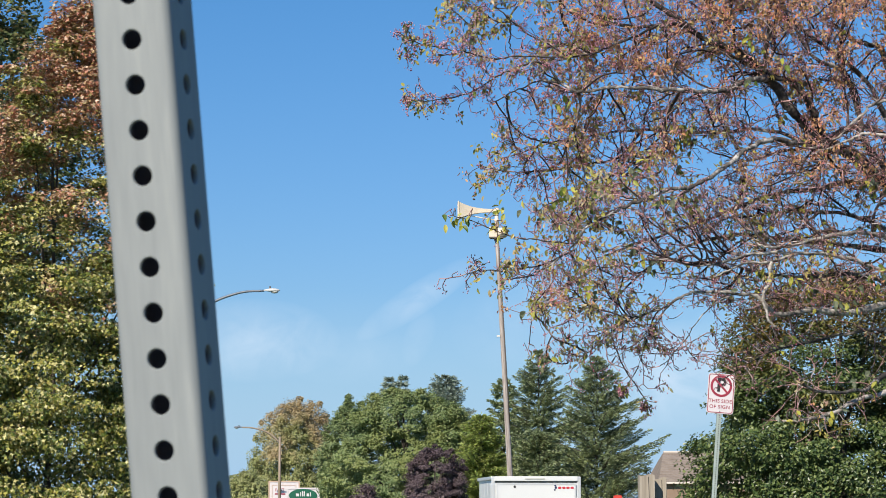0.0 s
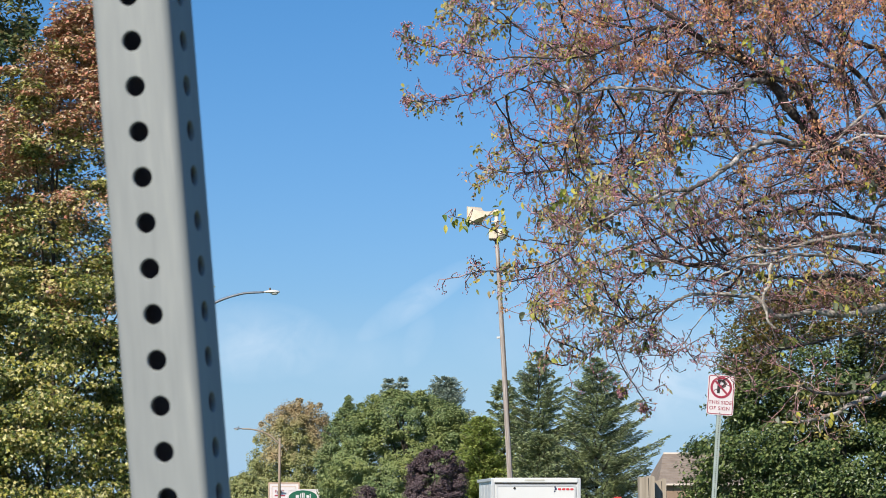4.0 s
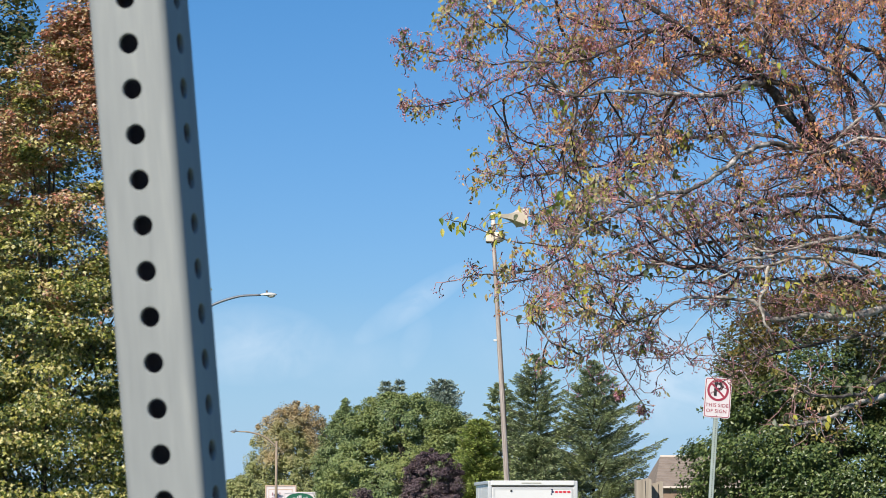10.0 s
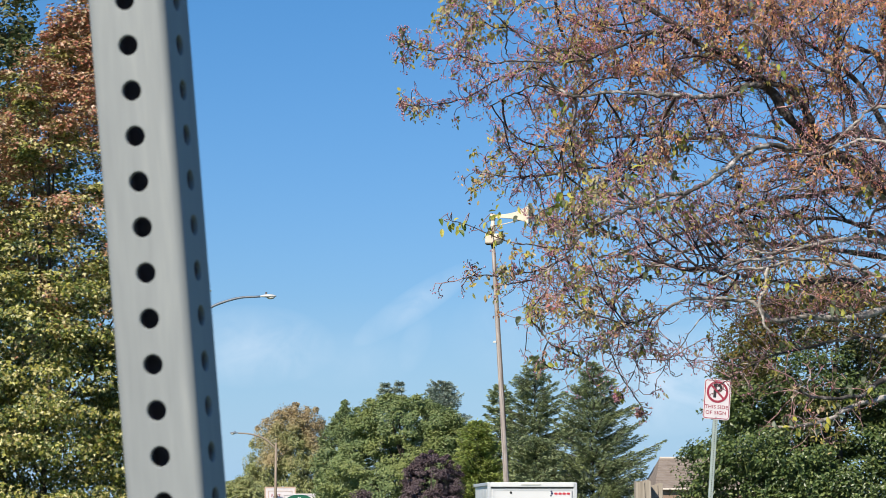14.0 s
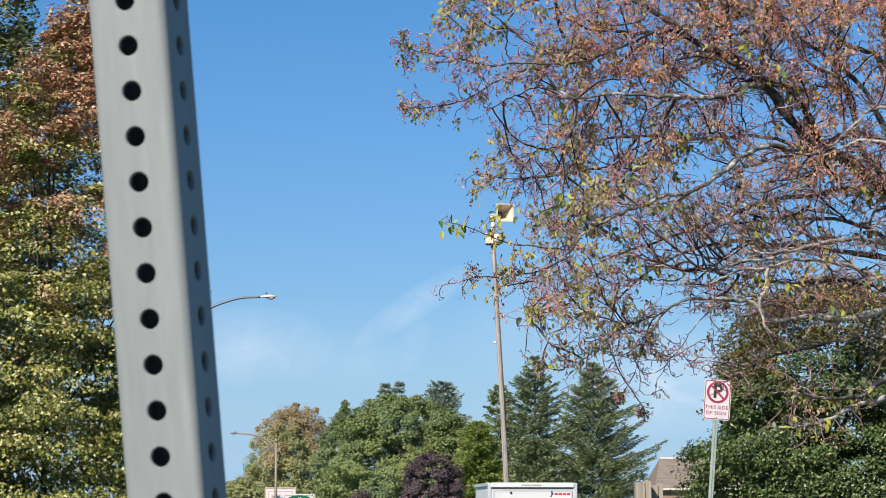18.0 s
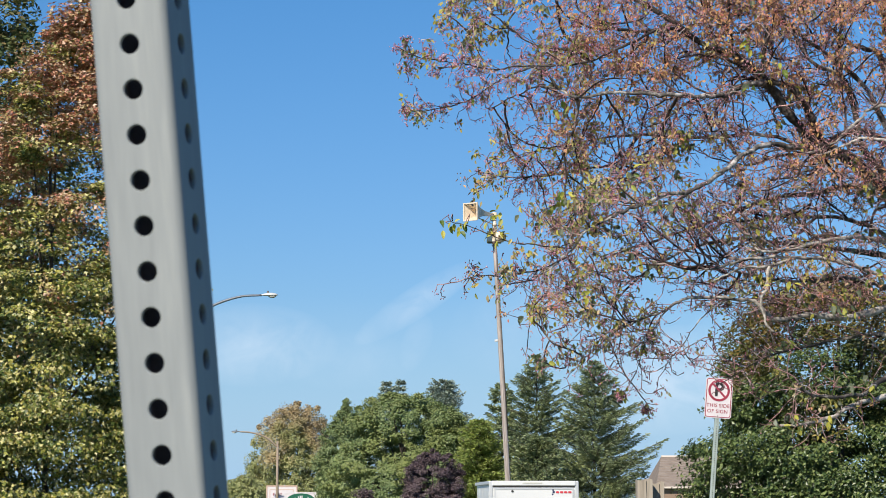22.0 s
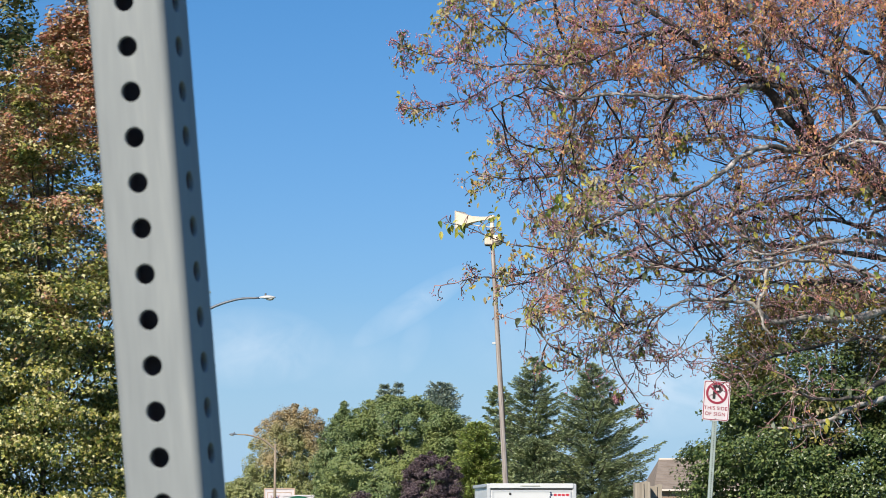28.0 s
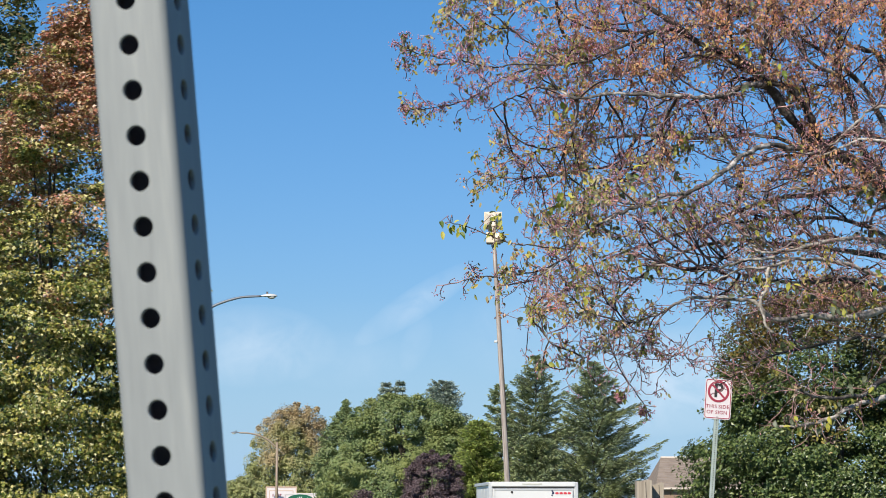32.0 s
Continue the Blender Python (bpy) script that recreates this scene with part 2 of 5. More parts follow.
OLIVE_LEAF = foliage("olive_fruit_tree_leaves", [(0.28, 0.29, 0.075), (0.42, 0.39, 0.10), (0.54, 0.42, 0.13), (0.20, 0.22, 0.07), (0.68, 0.57, 0.14)], through_light=0.35)
RUST_LEAF = foliage("rust_fruit_tree_leaves", [(0.64, 0.27, 0.14), (0.70, 0.38, 0.20), (0.72, 0.48, 0.24), (0.72, 0.24, 0.20), (0.62, 0.44, 0.15), (0.34, 0.16, 0.10), (0.50, 0.33, 0.13)], through_light=0.35)
GREENISH_LEAF = foliage("fresh_green_leaves", [(0.13, 0.20, 0.04), (0.22, 0.29, 0.06), (0.32, 0.35, 0.08)], through_light=0.45, by_object=True)
GREYGREEN_LEAF = foliage("grey_green_large_leaves", [(0.09, 0.12, 0.07), (0.15, 0.18, 0.11), (0.26, 0.28, 0.19), (0.12, 0.15, 0.09)], through_light=0.3, by_object=True)
YELLOW_LEAF = foliage("yellow_green_leaves", [(0.42, 0.43, 0.08), (0.60, 0.57, 0.10), (0.72, 0.64, 0.14), (0.32, 0.36, 0.07)], through_light=0.45, by_object=True)
# besides the turning colours, darkest and palest shades imitate shaded gaps and highlights
MAPLE_LEAF = foliage("turning_maple_leaves", [(0.035, 0.055, 0.014), (0.13, 0.175, 0.032), (0.06, 0.09, 0.02), (0.24, 0.26, 0.05), (0.46, 0.43, 0.10), (0.30, 0.25, 0.06), (0.74, 0.67, 0.32), (0.08, 0.11, 0.025)],
                     1.5, [(0.46, 0.17, 0.11), (0.60, 0.28, 0.18), (0.42, 0.27, 0.12), (0.24, 0.21, 0.06), (0.82, 0.62, 0.46), (0.34, 0.12, 0.075), (0.18, 0.13, 0.045)], rough=0.4, through_light=0.15,
                     patch_spread=(0.46, 0.53), by_height=(3.0, 10.2))
DARK_LEAF = foliage("dark_green_leaves", [(0.051, 0.080, 0.030), (0.093, 0.128, 0.045), (0.170, 0.192, 0.075), (0.272, 0.192, 0.090)], through_light=0.25)
PEAR_LEAF = foliage("glossy_green_leaves", [(0.032, 0.058, 0.017), (0.062, 0.102, 0.027), (0.11, 0.155, 0.044), (0.22, 0.26, 0.09)], 0.7,
                    [(0.090, 0.089, 0.018), (0.151, 0.125, 0.024), (0.190, 0.111, 0.028)], rough=0.4, through_light=0.15, patch_spread=(0.48, 0.62), by_height=(1.6, 5.4))
GREEN_LEAF = foliage("summer_green_leaves", [(0.132, 0.198, 0.082), (0.186, 0.259, 0.106), (0.256, 0.326, 0.139), (0.327, 0.380, 0.179)], 0.35,
                     [(0.233, 0.290, 0.097), (0.327, 0.356, 0.130)], through_light=0.3)
DEEP_LEAF = foliage("deep_green_leaves", [(0.161, 0.233, 0.102), (0.242, 0.307, 0.133), (0.343, 0.392, 0.172)], through_light=0.25)
ORANGE_LEAF = foliage("tan_and_olive_leaves", [(0.307, 0.348, 0.130), (0.396, 0.414, 0.174), (0.461, 0.443, 0.218), (0.256, 0.308, 0.116)], 0.3,
                      [(0.512, 0.388, 0.232), (0.563, 0.443, 0.260), (0.422, 0.361, 0.190)], through_light=0.3, patch_spread=(0.46, 0.62), by_height=(3, 11.5))
PURPLE_LEAF = foliage("purple_plum_leaves", [(0.077, 0.053, 0.061), (0.131, 0.090, 0.101), (0.212, 0.158, 0.162)], through_light=0.15)
SPRUCE_GREEN = foliage("blue_green_needles", [(0.115, 0.160, 0.082), (0.235, 0.290, 0.145), (0.400, 0.450, 0.245), (0.14, 0.18, 0.075)], 0.5,
                       [(0.241, 0.286, 0.120), (0.344, 0.390, 0.158)], through_light=0.15, patch_spread=(0.5, 0.7))
SPRUCE_GREY = foliage("grey_green_needles", [(0.209, 0.279, 0.220), (0.328, 0.391, 0.320), (0.447, 0.502, 0.408)], through_light=0.15)
CEDAR_GREEN = foliage("yellow_green_needles", [(0.18, 0.25, 0.07), (0.30, 0.38, 0.10), (0.44, 0.50, 0.14), (0.25, 0.26, 0.08)], through_light=0.2)


# ---------------------------------------------------------------- mesh helpers
def fast_mesh(name, verts, faces, mat, smooth=False):
    """A mesh from an (n, 3) array and an (m, k) array of corners, k corners a face."""
    verts, faces = np.asarray(verts, dtype=np.float32), np.asarray(faces, dtype=np.int32)
    me = bpy.data.meshes.new(name)
    me.vertices.add(len(verts))
    me.vertices.foreach_set("co", verts.ravel())
    me.loops.add(faces.size)
    me.loops.foreach_set("vertex_index", faces.ravel())
    me.polygons.add(len(faces))
    me.polygons.foreach_set("loop_start", np.arange(0, faces.size, faces.shape[1], dtype=np.int32))
    me.polygons.foreach_set("use_smooth", np.full(len(faces), smooth, dtype=bool))
    me.update(calc_edges=True)
    me.validate()
    me.materials.append(mat)
    return me


def thing(name, at, label, category, group="", kind="", rz=0.0):
    e = new(name)
    e.matrix_basis = pose(*at, 0, 0, rz)
    e.empty_display_size = 0.2
    return tagged(e, label, category, group, kind)


def under(name, me, parent, label="", at=(0, 0, 0), kind=""):
    """Links a mesh as one part of a thing."""
    ob = new(name, me)
    ob.parent = parent
    ob.location = at
    return tagged(ob, label, kind=kind)


def part(name, bm, material, parent, label="", smooth=False, at=(0, 0, 0)):
    me = bpy.data.meshes.new(name)
    if smooth:
        for f in bm.faces:
            f.smooth = True
    bm.to_mesh(me)
    bm.free()
    me.materials.append(material)
    return under(name, me, parent, label, at)


def box(bm, x0, x1, y0, y1, z0, z1, bevel=0.0):
    r = bmesh.ops.create_cube(bm, size=1.0)
    vs = r["verts"]
    bmesh.ops.scale(bm, vec=(x1 - x0, y1 - y0, z1 - z0), verts=vs)
    bmesh.ops.translate(bm, vec=((x0 + x1) / 2, (y0 + y1) / 2, (z0 + z1) / 2), verts=vs)
    if bevel:
        edges = list({e for v in vs for e in v.link_edges})
        bmesh.ops.bevel(bm, geom=edges, offset=bevel, segments=2, affect="EDGES", profile=0.5)
    return bm


def boxed(*args, **kw):
    return box(bmesh.new(), *args, **kw)


def tube(points, radii, sides=8, cap=True):
    """Vertices and quads of a tapered tube along points."""
    pts = [Vector(p) for p in points]
    verts, faces = [], []
    up = Vector((0.13, 0.31, 0.94))
    for i, p in enumerate(pts):
        d = (pts[min(i + 1, len(pts) - 1)] - pts[max(i - 1, 0)]).normalized()
        a = d.cross(up)
        if a.length < 1e-3:
            a = d.cross(Vector((1, 0, 0)))
        a.normalize()
        b = d.cross(a)
        for k in range(sides):
            w = 2 * math.pi * k / sides
            verts.append(p + (a * math.cos(w) + b * math.sin(w)) * radii[i])
    for i in range(len(pts) - 1):
        for k in range(sides):
            k2 = (k + 1) % sides
            faces.append((i * sides + k, i * sides + k2, (i + 1) * sides + k2, (i + 1) * sides + k))
    if cap:
        for end, ring in ((pts[0], 0), (pts[-1], (len(pts) - 1) * sides)):
            c = len(verts)
            verts.append(end)
            for k in range(sides):
                faces.append((c, ring + k, ring + (k + 1) % sides, c))
    return verts, faces


def tube_part(name, points, radii, mat, parent, sides=8, label="", at=(0, 0, 0)):
    bm = bmesh.new()
    verts, faces = tube(points, radii, sides)
    vs = [bm.verts.new(v) for v in verts]
    for f in faces:
        u = []
        for i in f:
            if i not in u:
                u.append(i)
        bm.faces.new([vs[i] for i in u])
    bmesh.ops.recalc_face_normals(bm, faces=bm.faces)
    return part(name, bm, mat, parent, label, True, at)


def smooth_path(points, steps=4):
    """Catmull-Rom through points."""
    p = [Vector(v) for v in points]
    q = [p[0] * 2 - p[1]] + p + [p[-1] * 2 - p[-2]]
    res = []
    for i in range(1, len(q) - 2):
        for s in range(steps):
            t = s / steps
            res.append(0.5 * (2 * q[i] + (q[i + 1] - q[i - 1]) * t + (2 * q[i - 1] - 5 * q[i] + 4 * q[i + 1] - q[i + 2]) * t * t
                              + (3 * q[i] - q[i - 1] - 3 * q[i + 1] + q[i + 2]) * t ** 3))
    return res + [p[-1]]


def frames_from(rng, out, tilt=0.6):
    """Rotation matrices whose third axis leans along out, with scatter tilt."""
    n = len(out)
    w = out + rng.normal(size=(n, 3)) * tilt
    w /= np.linalg.norm(w, axis=1)[:, None] + 1e-9
    a = np.cross(w, rng.normal(size=(n, 3)))
    a /= np.linalg.norm(a, axis=1)[:, None] + 1e-9
    b = np.cross(w, a)
    return np.stack([a, b, w], -1)


# leaf outlines: x along the leaf, folded along the midrib
OVAL = (np.array([[0, 0, 0], [0.35, 0.24, 0.07], [0.75, 0.17, 0.05], [1, 0, -0.06], [0.75, -0.17, 0.05], [0.35, -0.24, 0.07]]), np.array([[0, 1, 2, 3], [0, 3, 4, 5]]))
NEEDLE = (np.array([[0, 0, 0], [0.5, 0.15, 0.06], [1, 0, -0.06], [0.5, -0.15, 0.06]]), np.array([[0, 2, 1, 1], [0, 3, 2, 2]]))
THREE_LOBED = (np.array([[0, 0, 0], [0.42, 0.5, 0.03], [0.55, 0.17, 0.06], [1.02, 0, -0.1], [0.55, -0.17, 0.06], [0.42, -0.5, 0.03]]), np.array([[0, 1, 2, 2], [0, 2, 3, 3], [0, 3, 4, 4], [0, 4, 5, 5]]))


DIAMOND = (np.array([[0, 0, 0], [0.45, 0.34, 0.1], [1, 0, -0.08], [0.45, -0.34, 0.1]]), np.array([[0, 2, 1, 1], [0, 3, 2, 2]]))


def leaves_mesh(name, places, turns, sizes, shape, mat):
    """All the leaves of a crown as one mesh, each its own island."""
    base, quads = shape
    v = np.einsum("nij,kj->nki", turns, base) * sizes[:, None, None] + places[:, None, :]
    n, k = len(places), len(base)
    tri = [f for f in quads.tolist()]
    out = []
    for f in tri:
        if f[2] == f[3]:
            out.append([f[0], f[1], f[2]])
        else:
            out += [[f[0], f[1], f[2]], [f[0], f[2], f[3]]]
    out = np.array(out)
    faces = (out[None] + (np.arange(n) * k)[:, None, None]).reshape(-1, 3)
    return fast_mesh(name, v.reshape(-1, 3), faces, mat)


def segments_mesh(name, a, b, ra, rb, mat):
    """Thin three-sided twigs from a to b."""
    d = b - a
    d /= np.linalg.norm(d, axis=1)[:, None] + 1e-9
    u = np.cross(d, np.array([0.31, 0.17, 0.93]))
    u /= np.linalg.norm(u, axis=1)[:, None] + 1e-9
    w = np.cross(d, u)
    n = len(a)
    v = np.empty((n, 6, 3))
    for k in range(3):
        c, s = math.cos(k * 2.0944), math.sin(k * 2.0944)
        off = u * c + w * s
        v[:, k] = a + off * ra[:, None]
        v[:, 3 + k] = b + off * rb[:, None]
    q = np.array([[0, 1, 4, 3], [1, 2, 5, 4], [2, 0, 3, 5]])
    return fast_mesh(name, v.reshape(-1, 3), (q[None] + (np.arange(n) * 6)[:, None, None]).reshape(-1, 4), mat, True)


# ---------------------------------------------------------------- the ground
bm = bmesh.new()
bmesh.ops.create_grid(bm, x_segments=40, y_segments=40, size=2500)
me = bpy.data.meshes.new("ground")
bm.to_mesh(me)
bm.free()
me.materials.append(GRASS)
tagged(new("ground", me), "flat mown grass ground", "ground", kind="structure")


# ---------------------------------------------------------------- perforated sign posts
def perforated_tube(name, cells, mat, w=0.04445, pitch=0.0254, hole=0.0111, wall=0.0027, r=0.0052, seg=20, parent=None, label=""):
    """A square steel tube with rounded corners and a row of round holes on all four faces, from z = 0 up."""
    half, flat = w / 2, w / 2 - r
    verts, faces = [], []

    def quad_strip(rows):
        base = len(verts)
        m = len(rows[0])
        for row in rows:
            verts.extend(row)
        for i in range(len(rows) - 1):
            for j in range(m - 1):
                faces.append((base + i * m + j, base + i * m + j + 1, base + (i + 1) * m + j + 1, base + (i + 1) * m + j))

    ang = [2 * math.pi * (k + 0.5) / seg for k in range(seg + 1)]
    hp = pitch / 2
    ring = [(math.cos(a) * hole / 2, math.sin(a) * hole / 2) for a in ang]
    ring_in = [(math.cos(a) * (hole / 2 + 0.0006), math.sin(a) * (hole / 2 + 0.0006)) for a in ang]
    edge = []
    for a in ang:
        c, s = math.cos(a), math.sin(a)
        k = min(flat / abs(c) if abs(c) > 1e-6 else 9, hp / abs(s) if abs(s) > 1e-6 else 9)
        edge.append((c * k, s * k))
    # corners of the cell, so that neighbouring cells close
    for k in range(4):
        cx, cy = ((1, 1), (-1, 1), (-1, -1), (1, -1))[k]
        best = min(range(seg), key=lambda i: (edge[i][0] - cx * flat) ** 2 + (edge[i][1] - cy * hp) ** 2)
        edge[best] = (cx * flat, cy * hp)
    edge[seg] = edge[0]
    for side in range(4):
        c, s = math.cos(side * math.pi / 2), math.sin(side * math.pi / 2)

        def put(u, out_by, z):
            # local face: u along the face, looking along -y
            x, y = u, -out_by
            return (x * c - y * s, x * s + y * c, z)

        for i in range(cells):
            zc = (i + 0.5) * pitch
            quad_strip([[put(u, half, zc + v) for u, v in edge], [put(u, half, zc + v) for u, v in ring_in], [put(u, half - 0.0006, zc + v) for u, v in ring],
                        [put(u, half - wall, zc + v) for u, v in ring], [put(u, half - wall, zc + v) for u, v in edge]])
        # rounded corner to the next face
        arc = []
        for k in range(6):
            a = k / 5 * math.pi / 2
            arc.append((flat + r * math.sin(a), flat + r * math.cos(a)))
        inn = [(flat + (r - wall) * math.sin(k / 5 * math.pi / 2), flat + (r - wall) * math.cos(k / 5 * math.pi / 2)) for k in range(6)]
        quad_strip([[put(u, o, z) for u, o in arc] for z in (0, cells * pitch)])
        quad_strip([[put(u, o, z) for u, o in inn] for z in (cells * pitch, 0)])
        for z in (0, cells * pitch):
            quad_strip([[put(u, o, z) for u, o in arc], [put(u, o, z) for u, o in inn]])
    me = fast_mesh(name, np.array(verts), np.array(faces), mat)
    b = bmesh.new()
    b.from_mesh(me)
    bmesh.ops.remove_doubles(b, verts=b.verts, dist=1e-5)
    bmesh.ops.recalc_face_normals(b, faces=b.faces)
    deep = half - wall + 1e-4
    for f in b.faces:
        if all(abs(v.co.x) < deep and abs(v.co.y) < deep for v in f.verts):
            f.material_index = 1
    b.to_mesh(me)
    b.free()
    me.materials.append(TUBE_INSIDE)
    return under(name, me, parent, label)


def lean_pose(bottom, top, rz):
    """Stands a thing at bottom with its z axis towards top, turned by rz degrees."""
    z = (Vector(top) - Vector(bottom)).normalized()
    return Matrix.Translation(bottom) @ Vector((0, 0, 1)).rotation_difference(z).to_matrix().to_4x4() @ pose(0, 0, 0, 0, 0, rz)


near_a, near_b = Vector((-0.1482, 1.4120, 1.5072)), Vector((-0.1717, 1.3960, 1.7871))
axis = (near_b - near_a).normalized()
foot = near_a - axis * (near_a.z / axis.z)
near_post = thing("sign_post", foot, "leaning grey galvanised square steel sign post with rows of holes", "sign post")
near_post.matrix_basis = lean_pose(foot, near_b, -13.9)
near_tube = perforated_tube("tube", 96, GALV, w=0.0453, parent=near_post, seg=24)
near_tube.location.z = 0.0035
part("ground_sleeve", boxed(-0.027, 0.027, -0.027, 0.027, -0.3, 0.06, bevel=0.004), GALV, near_post, "steel sleeve set in the ground")


# ---------------------------------------------------------------- no-parking sign
def letters(text, size, mat, parent, at, name="lettering", label="", weight=0.004):
    c = bpy.data.curves.new(name, "FONT")
    c.body, c.size, c.align_x, c.align_y, c.extrude = text, size, "CENTER", "CENTER", 0.0006
    c.offset, c.space_character = size * weight, 1.12
    tmp = bpy.data.objects.new(name, c)
    me = bpy.data.meshes.new_from_object(tmp)
    bpy.data.objects.remove(tmp)
    me.transform(Matrix.Rotation(math.pi / 2, 4, "X"))
    me.materials.clear()
    me.materials.append(mat)
    return under(name, me, parent, label, at)


def rounded_plate(w, h, r, y0, y1, cut=0.0):
    """A plate in the xz plane with rounded corners; cut > 0 leaves only a rim of that width."""
    def outline(w, h, r):
        pts = []
        for cx, cz, a0 in ((w / 2 - r, h / 2 - r, 0), (-w / 2 + r, h / 2 - r, 90), (-w / 2 + r, -h / 2 + r, 180), (w / 2 - r, -h / 2 + r, 270)):
            for k in range(6):
                a = radians(a0 + 18 * k)
                pts.append((cx + r * math.cos(a), cz + r * math.sin(a)))
        return pts
    bm = bmesh.new()
    o = outline(w, h, r)
    n = len(o)
    fo, bo = [bm.verts.new((x, y0, z)) for x, z in o], [bm.verts.new((x, y1, z)) for x, z in o]
    if cut:
        i = outline(w - 2 * cut, h - 2 * cut, max(r - cut, 0.002))
        fi, bi = [bm.verts.new((x, y0, z)) for x, z in i], [bm.verts.new((x, y1, z)) for x, z in i]
        for k in range(n):
            j = (k + 1) % n
            for a, b in ((fo, bo), (fi, bi), (fo, fi), (bo, bi)):
                bm.faces.new((a[k], a[j], b[j], b[k]))
    else:
        bm.faces.new(fo), bm.faces.new(bo)
        for k in range(n):
            j = (k + 1) % n
            bm.faces.new((fo[k], fo[j], bo[j], bo[k]))
    bmesh.ops.recalc_face_normals(bm, faces=bm.faces)
    return bm


s_bot, s_top = Vector((2.99, 28.20, 1.64)), Vector((3.09, 28.20, 2.99))
axis = (s_top - s_bot).normalized()
foot = s_bot - axis * (s_bot.z / axis.z)
sign = thing("parking_sign", foot, "white and red no-parking sign on a perforated steel post", "road sign")
sign.matrix_basis = lean_pose(foot, s_top, 4)
LENG = (s_top - foot).length
perforated_tube("post", int(LENG / 0.0254) - 1, GALV_GREEN, w=0.05, seg=8, hole=0.0125, parent=sign, label="greenish grey perforated post")
plate = part("plate", rounded_plate(0.303, 0.448, 0.03, -0.0292, -0.0265), SIGN_WHITE, sign, "white reflective plate", at=(0, 0, LENG - 0.2285))
part("border", rounded_plate(0.287, 0.432, 0.026, -0.0312, -0.0292, cut=0.008), SIGN_RED, plate, "thin red border")
bm = bmesh.new()
R1, R2, n = 0.122, 0.096, 40
rings = [[bm.verts.new((r * math.cos(2 * math.pi * k / n), y, r * math.sin(2 * math.pi * k / n) + 0.085)) for k in range(n)] for r, y in ((R1, -0.0324), (R2, -0.0324), (R2, -0.0292), (R1, -0.0292))]
for k in range(n):
    for a in range(4):
        bm.faces.new((rings[a][k], rings[a][(k + 1) % n], rings[(a + 1) % 4][(k + 1) % n], rings[(a + 1) % 4][k]))
bmesh.ops.recalc_face_normals(bm, faces=bm.faces)
part("prohibition_ring", bm, SIGN_RED, plate, "faded red ring")
bm = boxed(-0.105, 0.105, -0.0338, -0.0325, -0.011, 0.011)
bmesh.ops.rotate(bm, verts=bm.verts, cent=(0, 0, 0), matrix=Matrix.Rotation(radians(45), 3, "Y"))
bmesh.ops.translate(bm, verts=bm.verts, vec=(0, 0, 0.085))
part("slash", bm, SIGN_RED, plate, "red diagonal bar")
letters("P", 0.21, SIGN_BLACK, plate, (0.0, -0.031, 0.088), "symbol", "black letter P", 0.028)
for word, x, z in (("THIS", -0.071, -0.085), ("SIDE", 0.069, -0.085), ("OF", -0.084, -0.15), ("SIGN", 0.044, -0.15)):
    letters(word, 0.056, SIGN_RED, plate, (x, -0.031, z), weight=0.012)
for z in (0.2, -0.2):
    bm = bmesh.new()
    bmesh.ops.create_cone(bm, cap_ends=True, segments=8, radius1=0.008, radius2=0.006, depth=0.008)
    bmesh.ops.rotate(bm, verts=bm.verts, cent=(0, 0, 0), matrix=Matrix.Rotation(radians(90), 3, "X"))
    bmesh.ops.translate(bm, verts=bm.verts, vec=(0, -0.033, z))
    part("bolt", bm, GALV, plate)

# ---------------------------------------------------------------- siren on its pole
p_bot, p_top = Vector((2.96, 111.00, 0.02)), Vector((2.235, 111.00, 13.36))
axis = (p_top - p_bot).normalized()
p_bot = p_bot - axis * (p_bot.z / axis.z)
PL = (p_top - p_bot).length
pole = thing("siren_pole", p_bot, "tall weathered wooden pole leaning slightly, with a conduit", "pole")
pole.matrix_basis = lean_pose(p_bot, p_top, 0)
tube_part("pole_shaft", [(0, 0, z * PL / 12) for z in range(13)], [0.138 - 0.062 * z / 12 for z in range(13)], POLE_WOOD, pole, 14)
tube_part("conduit", [(0.118, -0.07, PL * 0.38), (0.105, -0.06, PL * 0.6), (0.085, -0.05, PL - 0.5), (0.07, -0.03, PL - 0.1)], [0.022] * 4, BRACKET, pole, 6, "dark conduit")
for z in (0.5, 0.7, 0.9):
    part("conduit_clip", boxed(0.07, 0.145 - 0.04 * z, -0.10, -0.02, z * PL, z * PL + 0.03), BRACKET, pole)
# small pale insulator on the pole's side, shaped as a plain box
part("insulator", boxed(-0.24, -0.09, -0.09, 0.03, PL * 0.672, PL * 0.672 + 0.09, bevel=0.01), LAMP_SHELL, pole, "small pale insulator")

siren = thing("warning_siren", p_top, "cream warning siren with a turning square horn on a wooden pole", "siren")
part("mounting_plate", boxed(-0.3, 0.3, -0.28, 0.28, 0.0, 0.03, bevel=0.005), BRACKET, siren)
part("blower_housing", boxed(-0.34, 0.02, -0.3, 0.3, 0.03, 0.5, bevel=0.03), HORN_PAINT, siren, "cream painted steel box")
bm = bmesh.new()
bmesh.ops.create_cone(bm, cap_ends=True, segments=24, radius1=0.26, radius2=0.26, depth=0.42)
bmesh.ops.bevel(bm, geom=[e for e in bm.edges if abs(e.verts[0].co.z - e.verts[1].co.z) < 0.01], offset=0.05, segments=3, affect="EDGES")
part("motor_drum", bm, HORN_PAINT, siren, "rounded cream motor drum", True, at=(0.2, 0, 0.25))
tube_part("air_pipe", [(0, 0, 0.45), (0, 0, 1.2)], [0.085, 0.085], HORN_PAINT, siren, 14)
